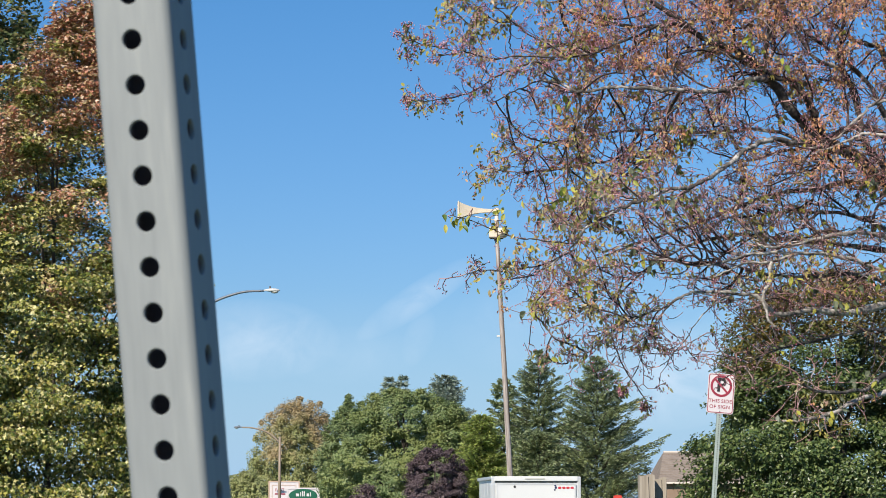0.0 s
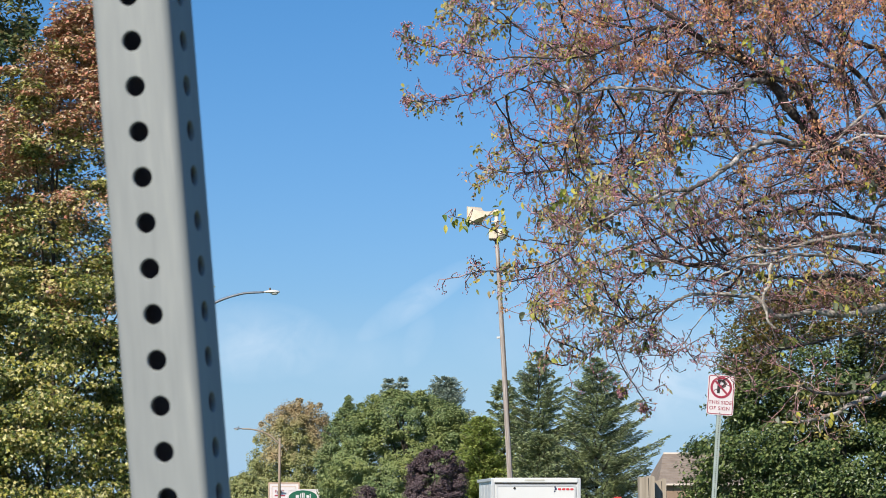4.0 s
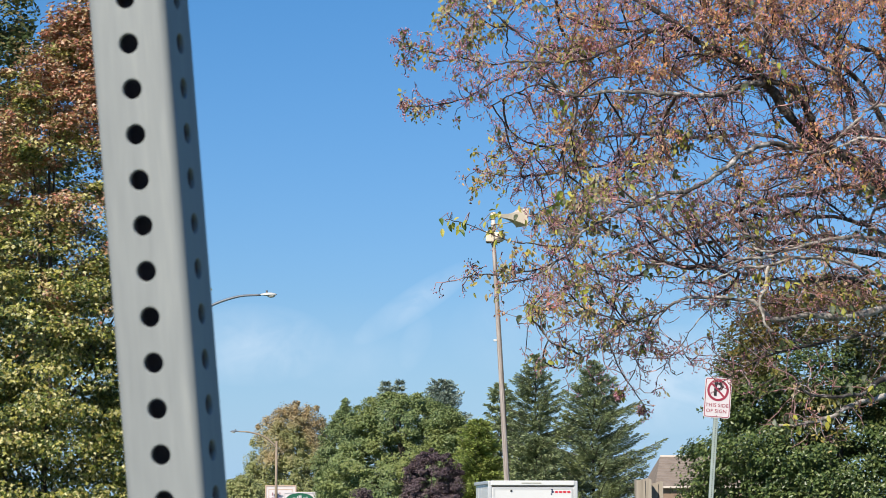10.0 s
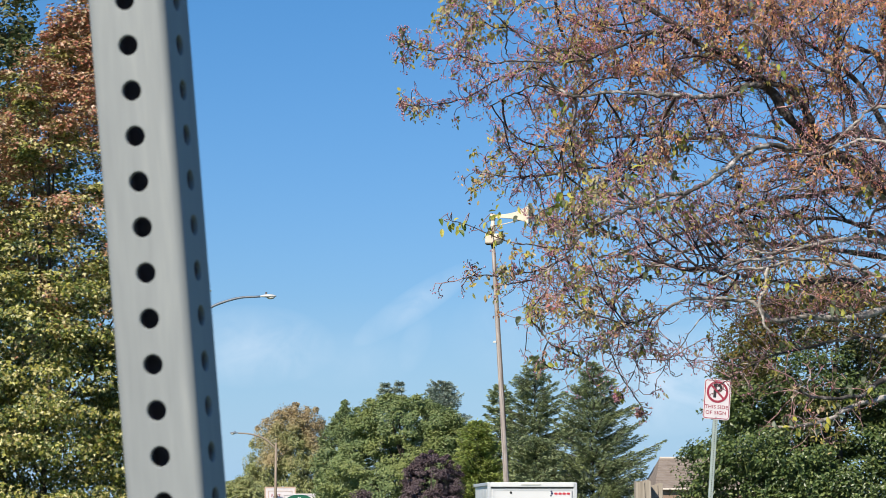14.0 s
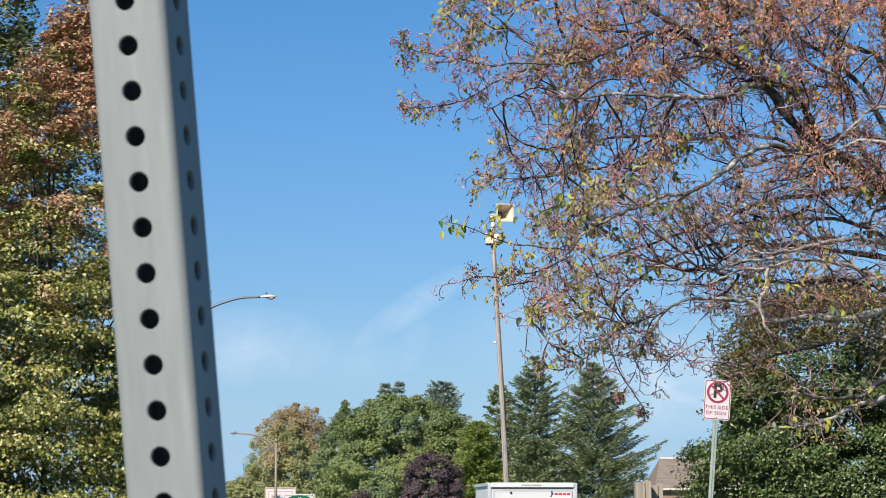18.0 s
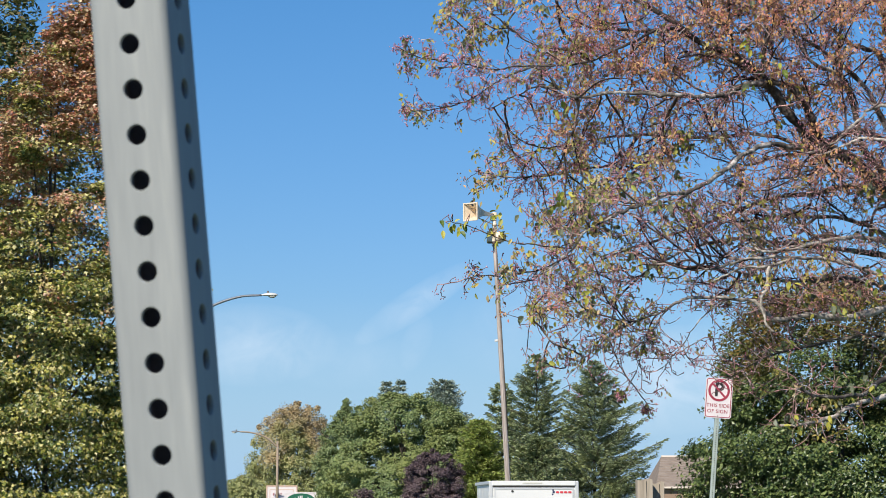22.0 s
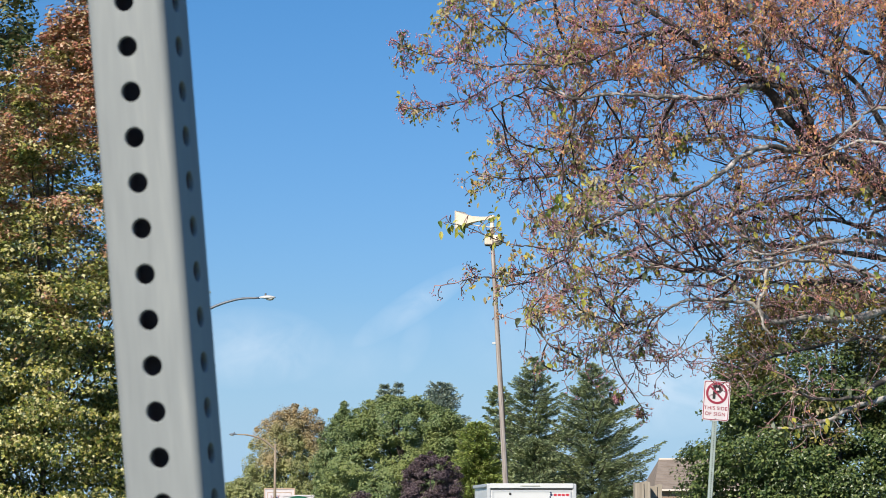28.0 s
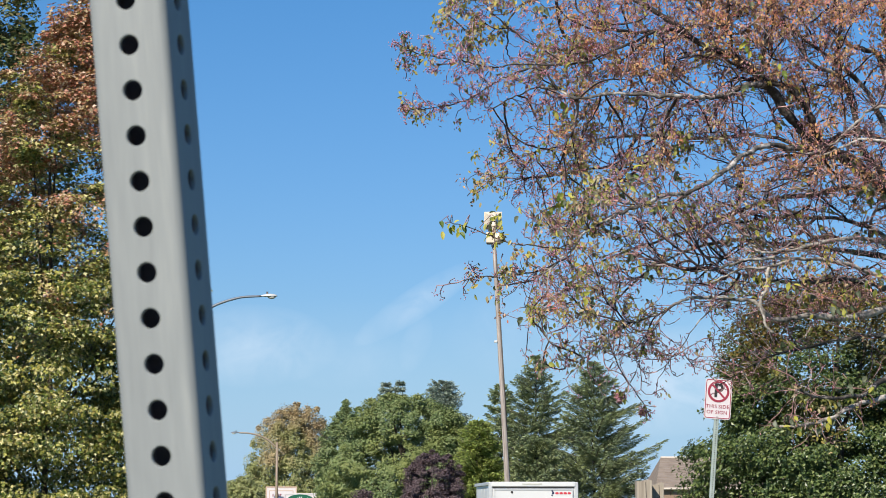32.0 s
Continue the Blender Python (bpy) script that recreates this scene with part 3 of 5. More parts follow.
rotor = tube_part("rotor", [(0, 0, -0.14), (0, 0, -0.08), (0, 0, 0.1), (0, 0, 0.13)], [0.11, 0.13, 0.13, 0.07], HORN_PAINT, siren, 16, "turning collar", at=(0, 0, 1.24))
# square horn along +y, flaring like a trumpet, open at the mouth
bm = bmesh.new()
rings = []
HL, MOUTH = 1.68, 0.37
stations = [0.02 + (HL - 0.02) * (k / 14) for k in range(15)]
half_at = [0.065 + (MOUTH - 0.065) * ((y / HL) ** 3.0 * 0.82 + 0.18 * (y / HL) ** 1.4) for y in stations]
outer = list(zip(stations, half_at))
inner = [(y, h - 0.018) for y, h in reversed(outer)]
loop = outer + [(HL + 0.0, MOUTH + 0.03), (HL + 0.05, MOUTH + 0.03), (HL + 0.05, MOUTH - 0.018)] + inner
for y, h in loop:
    rings.append([bm.verts.new((sx * h, y, sz * h)) for sx, sz in ((1, 1), (-1, 1), (-1, -1), (1, -1))])
for i in range(len(rings) - 1):
    for k in range(4):
        bm.faces.new((rings[i][k], rings[i][(k + 1) % 4], rings[i + 1][(k + 1) % 4], rings[i + 1][k]))
bm.faces.new(rings[-1])
bmesh.ops.recalc_face_normals(bm, faces=bm.faces)
part("horn", bm, HORN_PAINT, rotor, "flared square cream horn")
# a dark plate inside the horn stands in for the shade of its depth
part("shade_plate", boxed(-0.095, 0.095, 0.80, 0.83, -0.095, 0.095), HORN_SHADE, rotor, "dark plate for the shade deep in the horn")
tube_part("strut", [(0, 0.02, -0.42), (0, 0.55, -0.34), (0, 1.25, -0.2)], [0.022] * 3, HORN_PAINT, rotor, 8, "brace under the horn")
tube_part("strut_collar", [(0, 0, -0.47), (0, 0, -0.36)], [0.11, 0.11], HORN_PAINT, rotor, 14)


# ---------------------------------------------------------------- street lamps
def street_lamp(name, base, height, arm, rise, side, mat, arm_r, label, shell, shell_label):
    lamp = thing(name, base, label, "street lamp", group="street lamps")
    tube_part("pole", [(0, 0, 0), (0, 0, height * 0.5), (0, 0, height)], [0.13, 0.11, 0.085], mat, lamp, 12)
    part("base_plate", boxed(-0.2, 0.2, -0.2, 0.2, 0, 0.05, bevel=0.01), mat, lamp)
    pts = smooth_path([(0, 0, height - 0.45), (side * arm * 0.3, 0, height - 0.45 + rise * 0.62), (side * arm * 0.68, 0, height - 0.45 + rise * 0.94), (side * arm, 0, height - 0.45 + rise)], 6)
    tube_part("arm", pts, [arm_r * (1.25 - 0.4 * i / len(pts)) for i in range(len(pts))], mat, lamp, 10, "curved bracket arm")
    zt = height - 0.45 + rise
    bm = bmesh.new()
    bmesh.ops.create_uvsphere(bm, u_segments=20, v_segments=12, radius=1)
    for v in bm.verts:
        v.co.x *= 0.36
        v.co.y *= 0.15
        v.co.z *= 0.10 if v.co.z > 0 else 0.045
        if v.co.x * side < 0:
            v.co.y *= 1 + 0.9 * v.co.x * side
            v.co.z *= 1 + 0.9 * v.co.x * side
    head = part("luminaire", bm, shell, lamp, shell_label, True, at=(side * (arm + 0.3), 0, zt))
    bm = bmesh.new()
    bmesh.ops.create_uvsphere(bm, u_segments=16, v_segments=8, radius=1)
    for v in bm.verts:
        v.co = Vector((v.co.x * 0.17 + side * 0.12, v.co.y * 0.11, min(v.co.z, 0) * 0.09 - 0.03))
    part("lens", bm, LENS, head, "drop lens", True)
    bm = bmesh.new()
    bmesh.ops.create_cone(bm, cap_ends=True, segments=10, radius1=0.045, radius2=0.04, depth=0.1)
    part("photocell", bm, BRACKET, head, "dark photocell", at=(-side * 0.06, 0, 0.13))
    return lamp


street_lamp("street_lamp", (-10.69, 103, 0), 9.33, 3.197, 0.45 + 10.35 - 9.33, 1, LAMP_GREY, 0.05, "grey street lamp with a long curved arm", LAMP_SHELL, "white cobra-head luminaire")
street_lamp("street_lamp", (-13.23, 200, 0), 7.03, 3.014, 0.45 + 7.79 - 7.03, -1, LAMP_TAN, 0.06, "tan street lamp with a curved arm, before trees", LAMP_GREY, "grey cobra-head luminaire")

# ---------------------------------------------------------------- cargo trailer
TY = 61.0
trailer = thing("cargo_trailer", (2.17, TY, 0), "white enclosed cargo trailer with aluminium trim", "trailer", rz=3.9)
W2, TL, ZB, ZT = 1.043, 4.3, 0.42, 2.22
part("body", boxed(-W2 + 0.01, W2 - 0.01, 0.01, TL, ZB, ZT - 0.01, bevel=0.03), TRAILER, trailer, "white aluminium body")
for sx in (-1, 1):
    part("corner_post", boxed(sx * W2 - 0.045, sx * W2 + 0.045, -0.012, 0.05, ZB, ZT, bevel=0.012), TRAILER_TRIM, trailer)
    part("roof_rail", boxed(sx * W2 - 0.04, sx * W2 + 0.04, 0.06, TL, ZT - 0.07, ZT + 0.012, bevel=0.012), TRAILER_TRIM, trailer)
    for k in range(4):
        y = 0.9 + k * 0.85
        part("side_seam", boxed(sx * (W2 - 0.01) - 0.003, sx * (W2 - 0.01) + 0.003, y, y + 0.03, ZB + 0.05, ZT - 0.08), TRAILER, trailer)
part("header", boxed(-W2 + 0.03, W2 - 0.03, -0.035, 0.02, ZT - 0.1, ZT + 0.015, bevel=0.012), TRAILER, trailer, "white header over the doors")
part("header_light", boxed(-0.28, 0.2, -0.047, -0.03, ZT - 0.06, ZT - 0.02, bevel=0.006), LENS, trailer, "clear clearance-light bar")
part("door_gasket", boxed(-W2 + 0.05, W2 - 0.05, -0.008, 0.004, ZT - 0.135, ZT - 0.11), RUBBER, trailer, "dark rubber seal")
door = part("rear_door", boxed(-W2 + 0.09, W2 - 0.09, -0.02, 0.005, ZB + 0.1, ZT - 0.16, bevel=0.006), TRAILER, trailer, "white ramp door")
part("door_frame", rounded_plate(2 * W2 - 0.16, ZT - ZB - 0.25, 0.02, -0.03, -0.021, cut=0.035), TRAILER_TRIM, trailer, "aluminium door frame", at=(0, 0, (ZB + 0.1 + ZT - 0.16) / 2))
bm = bmesh.new()
bmesh.ops.create_uvsphere(bm, u_segments=12, v_segments=8, radius=0.03)
part("vent_cap", bm, RUBBER, door, "black cap", True, at=(-W2 + 0.52, -0.02, ZT - 0.235))
# maker's mark as plain shapes: a dark figure and a row of red blocks
for x, z, r in ((0.46, -0.2, 0.026), (0.475, -0.255, 0.032), (0.45, -0.31, 0.022)):
    bm = bmesh.new()
    bmesh.ops.create_uvsphere(bm, u_segments=10, v_segments=6, radius=r)
    bmesh.ops.scale(bm, vec=(1, 0.15, 1), verts=bm.verts)
    part("mark_dot", bm, LOGO_BLUE, door, "dark blue mark", at=(x, -0.024, ZT + z))
for k in range(4):
    part("mark_bar", rounded_plate(0.08, 0.05, 0.018, -0.026, -0.0205), LOGO_RED, door, "red mark", at=(0.57 + k * 0.1, 0, ZT - 0.26))
part("chassis", boxed(-W2 + 0.05, W2 - 0.05, 0.02, TL, 0.3, ZB), BRACKET, trailer, "steel chassis")
part("rear_bumper", boxed(-W2, W2, -0.06, 0.04, 0.33, 0.45, bevel=0.01), BRACKET, trailer)
for sx in (-1, 1):
    part("tail_light", boxed(sx * (W2 - 0.22) - 0.09, sx * (W2 - 0.22) + 0.09, -0.075, -0.05, 0.36, 0.42, bevel=0.008), MARKER_RED, trailer, "red tail light")
    part("fender", boxed(sx * W2 - 0.13, sx * W2 + 0.13, 1.55, 2.75, 0.66, 0.72, bevel=0.02), TRAILER_TRIM, trailer)
    bm = bmesh.new()
    bmesh.ops.create_cone(bm, cap_ends=True, segments=28, radius1=0.33, radius2=0.33, depth=0.2)
    bmesh.ops.rotate(bm, verts=bm.verts, cent=(0, 0, 0), matrix=Matrix.Rotation(radians(90), 3, "Y"))
    wheel = part("wheel", bm, RUBBER, trailer, "black tyre", at=(sx * (W2 + 0.0), 2.15, 0.33))
    bm = bmesh.new()
    bmesh.ops.create_cone(bm, cap_ends=True, segments=20, radius1=0.19, radius2=0.19, depth=0.215)
    bmesh.ops.rotate(bm, verts=bm.verts, cent=(0, 0, 0), matrix=Matrix.Rotation(radians(90), 3, "Y"))
    part("rim", bm, TRAILER_TRIM, wheel)
part("tongue", boxed(-0.05, 0.05, TL, TL + 1.2, 0.34, 0.42), BRACKET, trailer)

marker = thing("reflector_marker", (4.75, 70, 0), "small red reflector on a short metal stake", "marker")
tube_part("stake", [(0, 0, 0), (0, 0, 1.80 - 0.05)], [0.015, 0.015], GALV, marker, 6)
part("reflector", rounded_plate(0.24, 0.12, 0.05, -0.03, -0.015), MARKER_RED, marker, "red reflector", at=(0, 0, 1.76))


# ---------------------------------------------------------------- shop signs
def shop_sign(base, w, h, ztop, label, frame_mat):
    s = thing("shop_sign", base, label, "shop sign", group="shop signs")
    for sx in (-1, 1):
        part("leg", boxed(sx * w * 0.36 - 0.08, sx * w * 0.36 + 0.08, 0.05, 0.2, 0, ztop - 0.1, bevel=0.01), BRACKET, s)
    part("panel", boxed(-w / 2 + 0.05, w / 2 - 0.05, 0, 0.2, ztop - h + 0.05, ztop - 0.05), SIGN_WHITE, s, "white sign panel")
    part("frame", rounded_plate(w, h, 0.05, -0.04, 0.22, cut=0.1), frame_mat, s, at=(0, 0, ztop - h / 2))
    return s


s = shop_sign((-13.25, 206, 0), 2.548, 2.2, 3.61, "white shop sign in a tan frame with red writing", SHOP_FRAME)
part("inner_frame", rounded_plate(1.992, 1.55, 0.04, -0.02, -0.006, cut=0.05), SHOP_FRAME, s, at=(0, 0, 3.61 - 1.1))
letters("FAST", 0.32, SIGN_RED, s, (-0.35, -0.03, 2.87))
part("writing_bar", boxed(-0.75, 0.1, -0.03, -0.01, 2.55 - 0.05, 2.55 + 0.05), SIGN_RED, s)
s = shop_sign((-9.99, 176, 0), 2.296, 1.5, 2.83, "white shop sign with a dark green oval", SIGN_WHITE)
bm = bmesh.new()
bmesh.ops.create_cone(bm, cap_ends=True, segments=40, radius1=1, radius2=1, depth=0.05)
bmesh.ops.rotate(bm, verts=bm.verts, cent=(0, 0, 0), matrix=Matrix.Rotation(radians(90), 3, "X"))
bmesh.ops.scale(bm, vec=(0.990, 1, 0.475), verts=bm.verts)
oval = part("oval", bm, SHOP_GREEN, s, "dark green oval", at=(0, -0.03, 2.83 - 0.554))
for x0, x1, z0, z1 in ((-0.5, -0.28, 0.0, 0.2), (-0.2, -0.14, 0.0, 0.3), (-0.08, 0.0, 0.0, 0.36), (0.04, 0.12, 0.0, 0.36), (0.25, 0.42, 0.0, 0.2), (0.47, 0.54, 0.0, 0.28)):
    part("writing_bar", boxed(x0, x1, -0.04, -0.02, z0 - 0.05, z1 - 0.05, bevel=0.008), SIGN_WHITE, oval, "white writing")


# ---------------------------------------------------------------- fence posts
def fence_post(base, w, d, h, rz, seed):
    f = thing("fence_post", base, "weathered grey-brown wooden fence post", "post", group="fence posts", rz=rz)
    rng = random.Random(seed)
    bm = boxed(-w / 2, w / 2, -d / 2, d / 2, 0, h)
    bmesh.ops.subdivide_edges(bm, edges=bm.edges, cuts=3, use_grid_fill=True)
    for v in bm.verts:
        v.co += Vector((rng.uniform(-1, 1), rng.uniform(-1, 1), rng.uniform(-1, 1))) * 0.003
        if v.co.z > h - 0.01:
            v.co.z += 0.012 * math.sin(v.co.x * 40) - abs(v.co.x) * 0.06
    part("timber", bm, POST_WOOD, f)
    tube_part("drying_crack", [(0.012, -d / 2 - 0.001, h - 0.02), (0.02, -d / 2 - 0.001, h - 0.3), (0.005, -d / 2 - 0.001, h - 0.7)], [0.004, 0.003, 0.001], RUBBER, f, 4, "dark split in the wood")
    return f


fence_post((2.14, 27, 0), 0.164, 0.14, 1.84, 4, 3)
fence_post((2.31, 27.2, 0), 0.121, 0.12, 1.81, -6, 4)


# ---------------------------------------------------------------- house behind
def house(at, w, depth, eave, ridge):
    h = thing("house", at, "low house with a brown shingle roof and cream gutter", "house", rz=0)
    part("wall", boxed(-w / 2, w / 2, 0, depth, 0, eave), BRICK_TAN, h, "brown wall")
    bm = bmesh.new()
    o = 0.2
    v = [bm.verts.new(c) for c in ((-w / 2 - o, -o, eave), (w / 2 + o, -o, eave), (w / 2 + o, depth + o, eave), (-w / 2 - o, depth + o, eave),
                                   (-w / 2 + 0.4, depth / 2, ridge), (w / 2 - 0.4, depth / 2, ridge))]
    for f in ((0, 1, 5, 4), (1, 2, 5), (2, 3, 4, 5), (3, 0, 4), (3, 2, 1, 0)):
        bm.faces.new([v[i] for i in f])
    r = part("roof", bm, ROOF, h, "brown shingle roof")
    courses = 12
    for k in range(courses):
        t = k / courses
        y = -o + (depth / 2 + o) * t
        z = eave + (ridge - eave) * t
        x = w / 2 + o - (o + 0.4) * t
        part("shingle_course", boxed(-x, x, y - 0.01, y + 0.03, z, z + 0.03), ROOF, r)
    part("ridge_cap", boxed(-w / 2 + 0.4, w / 2 - 0.4, depth / 2 - 0.12, depth / 2 + 0.12, ridge - 0.03, ridge + 0.06, bevel=0.02), GUTTER, r, "pale ridge cap")
    part("gutter", boxed(-w / 2 - o, w / 2 + o, -o - 0.1, -o, eave - 0.07, eave + 0.02, bevel=0.02), GUTTER, h, "cream gutter")
    part("soffit", boxed(-w / 2 - o, w / 2 + o, -o, 0, eave - 0.06, eave - 0.01), GUTTER, h)
    for x in (-w * 0.3, w * 0.1):
        win = part("window", boxed(x - 0.6, x + 0.6, -0.03, 0.05, 1.0, 2.1), GLASS_DARK, h, "dark window pane")
        part("window_frame", rounded_plate(1.3, 1.2, 0.02, -0.05, -0.031, cut=0.08), GUTTER, win, at=(x, 0, 1.55))
    return h


house((11.95 + 2.9, 118, 0), 9.5, 8.0, 2.63, 4.13)


# ---------------------------------------------------------------- parked car at the edge
def suv(at, rz):
    c = thing("parked_car", at, "grey parked sport utility car under the trees", "car", rz=rz)
    def hull(sections, name, mat, label="", smooth=True):
        bm = bmesh.new()
        rings = []
        for x, zb, zt, wb, wt in sections:
            rings.append([bm.verts.new(p) for p in ((x, -wb, zb), (x, -wb, (zb + zt) / 2), (x, -wt, zt - 0.05), (x, -wt + 0.08, zt), (x, wt - 0.08, zt), (x, wt, zt - 0.05), (x, wb, (zb + zt) / 2), (x, wb, zb))])
        for a, b in zip(rings, rings[1:]):
            for k in range(8):
                bm.faces.new((a[k], a[(k + 1) % 8], b[(k + 1) % 8], b[k]))
        bm.faces.new(rings[0]), bm.faces.new(rings[-1])
        bmesh.ops.recalc_face_normals(bm, faces=bm.faces)
        return part(name, bm, mat, c, label)
    hull([(-2.3, 0.4, 0.8, 0.8, 0.75), (-2.2, 0.32, 1.05, 0.9, 0.86), (-0.8, 0.3, 1.12, 0.93, 0.9), (1.9, 0.3, 1.15, 0.93, 0.9), (2.3, 0.4, 1.0, 0.86, 0.82)], "body", CAR_PAINT, "grey painted body")
    hull([(-1.05, 1.1, 1.14, 0.85, 0.84), (-0.35, 1.1, 1.7, 0.85, 0.7), (1.6, 1.1, 1.74, 0.85, 0.72), (2.2, 1.1, 1.2, 0.84, 0.8)], "glasshouse", GLASS_DARK, "dark windows")
    hull([(-0.4, 1.68, 1.74, 0.74, 0.7), (0.6, 1.7, 1.8, 0.76, 0.72), (1.7, 1.7, 1.77, 0.74, 0.7)], "roof", CAR_PAINT)
    for sy in (-1, 1):
        part("roof_rail", boxed(-0.3, 1.6, sy * 0.7 - 0.02, sy * 0.7 + 0.02, 1.8, 1.85, bevel=0.008), CAR_TRIM, c, "bright roof rail")
        part("window_trim", boxed(-0.9, 2.1, sy * 0.9 - 0.01, sy * 0.9 + 0.01, 1.13, 1.17), CAR_TRIM, c)
        for x in (-1.4, 1.4):
            bm = bmesh.new()
            bmesh.ops.create_cone(bm, cap_ends=True, segments=28, radius1=0.36, radius2=0.36, depth=0.22)
            bmesh.ops.rotate(bm, verts=bm.verts, cent=(0, 0, 0), matrix=Matrix.Rotation(radians(90), 3, "X"))
            wl_ = part("wheel", bm, RUBBER, c, "black tyre", at=(x, sy * 0.84, 0.36))
            bm = bmesh.new()
            bmesh.ops.create_cone(bm, cap_ends=True, segments=20, radius1=0.22, radius2=0.2, depth=0.235)
            bmesh.ops.rotate(bm, verts=bm.verts, cent=(0, 0, 0), matrix=Matrix.Rotation(radians(90), 3, "X"))
            part("rim", bm, CAR_TRIM, wl_)
    return c


suv((5.90 + 2.0, 36.0, 0), 0)


# ---------------------------------------------------------------- broad-leaved trees
def leafy(name, label, base, height, radius, crown_base, clumps, per, leaf, mat, seed, shape=OVAL, clump_r=0.5, bark=BARK_DARK, trunk_r=0.12, taper=0.5, wild=0.12, category="tree", lumps=5, core=0.35, skirt=0.0, flat=0.62, low=1.25, shoulder=0.0, shoots=0, lean=0.0, dome=False):
    """A tree: trunk, limbs to the crown, and a crown of leaves in uneven clumps. taper: how pointed the crown's top is."""
    rng = np.random.default_rng(seed)
    tree = thing(name, base, label, category)
    ch = height - crown_base
    # clump centres fill a crown with an uneven outline
    hts = rng.beta(low, 1.25, clumps)
    prof = np.sin(np.pi * np.clip(hts, 0.02, 0.98) ** (0.55 + 0.5 * taper)) ** (0.55 + 0.3 * taper)
    prof = np.where(hts < 0.5, np.maximum(prof, skirt), prof)
    if dome:
        prof = np.where(hts >= 0.5, np.sqrt(np.clip(1 - (2 * hts - 1) ** 2, 0.01, 1)), np.maximum(prof, skirt))
    if shoulder:
        prof = np.where(hts >= 0.5, np.maximum(prof, shoulder * (1 - np.clip(2 * hts - 1, 0, 1) ** 6)), prof)
    az = rng.uniform(0, 2 * np.pi, clumps)
    ph = rng.uniform(0, 6.28, 3)
    uneven = 1 + wild * (np.sin(lumps * az + ph[0] + 7 * hts) + np.sin(3 * az + ph[1] - 9 * hts) + np.sin(11 * hts + ph[2])) / 1.6
    rad = radius * prof * uneven * (core + (1 - core) * rng.uniform(0, 1, clumps) ** 0.45)
    centres = np.stack([rad * np.cos(az), rad * np.sin(az), crown_base + ch * hts * (1 - 0.04 * rng.uniform(0, 1, clumps))], -1)
    top = np.argmax(hts)
    centres[top] = (0, 0, height - clump_r * 0.7)
    centres[:, 0] += lean * (centres[:, 2] / height) ** 2
    sizes = clump_r * rng.uniform(0.55, 1.25, clumps)
    # leading shoots break the outline of the top
    for k in rng.choice(np.argsort(-hts)[:max(1, clumps // 3)], shoots, replace=False) if shoots else ():
        centres[k] = centres[k] * np.array([1.08, 1.08, 1]) + np.array([0, 0, clump_r * rng.uniform(0.5, 1.1)])
        sizes[k] = clump_r * rng.uniform(0.3, 0.5)
    which = np.repeat(np.arange(clumps), rng.integers(int(per * 0.6), int(per * 1.4), clumps))
    n = len(which)
    off = rng.normal(size=(n, 3))
    off /= np.linalg.norm(off, axis=1)[:, None]
    off *= rng.uniform(0.25, 1, n)[:, None] ** 0.5
    droop = off.copy()
    off *= np.array([1.0, 1.0, flat])
    places = centres[which] + off * sizes[which][:, None]
    axis_pt = np.zeros((n, 3))
    axis_pt[:, 2] = crown_base + ch * 0.35
    outw = places - axis_pt
    outw /= np.linalg.norm(outw, axis=1)[:, None] + 1e-6
    turns = frames_from(rng, droop * 0.45 + outw * 0.45 + np.array([0, 0, 0.55]), 0.42)
    under("crown", leaves_mesh("crown", places, turns, leaf * rng.uniform(0.6, 1.25, n), shape, mat), tree, kind="stuff")
    # trunk and limbs
    zs = np.linspace(0, height * 0.9, 9)
    wob = rng.normal(size=(9, 2)) * radius * 0.02
    wob[0] = 0
    pts = [(wob[i, 0], wob[i, 1], zs[i]) for i in range(9)]
    tube_part("trunk", pts, [trunk_r * (1.25 if i == 0 else 1 - 0.1 * i) for i in range(9)], bark, tree, 10)
    order = np.argsort(rng.uniform(size=clumps))[:10]
    for c in order:
        e = centres[c]
        z0 = max(crown_base * 0.9, e[2] * 0.55)
        pts = smooth_path([(0, 0, z0), (e[0] * 0.4, e[1] * 0.4, z0 + (e[2] - z0) * 0.35), (e[0] * 0.8, e[1] * 0.8, z0 + (e[2] - z0) * 0.8), tuple(e)], 3)
        tube_part("limb", pts, [trunk_r * 0.42 * (1 - 0.8 * i / len(pts)) for i in range(len(pts))], bark, tree, 6)
    return tree


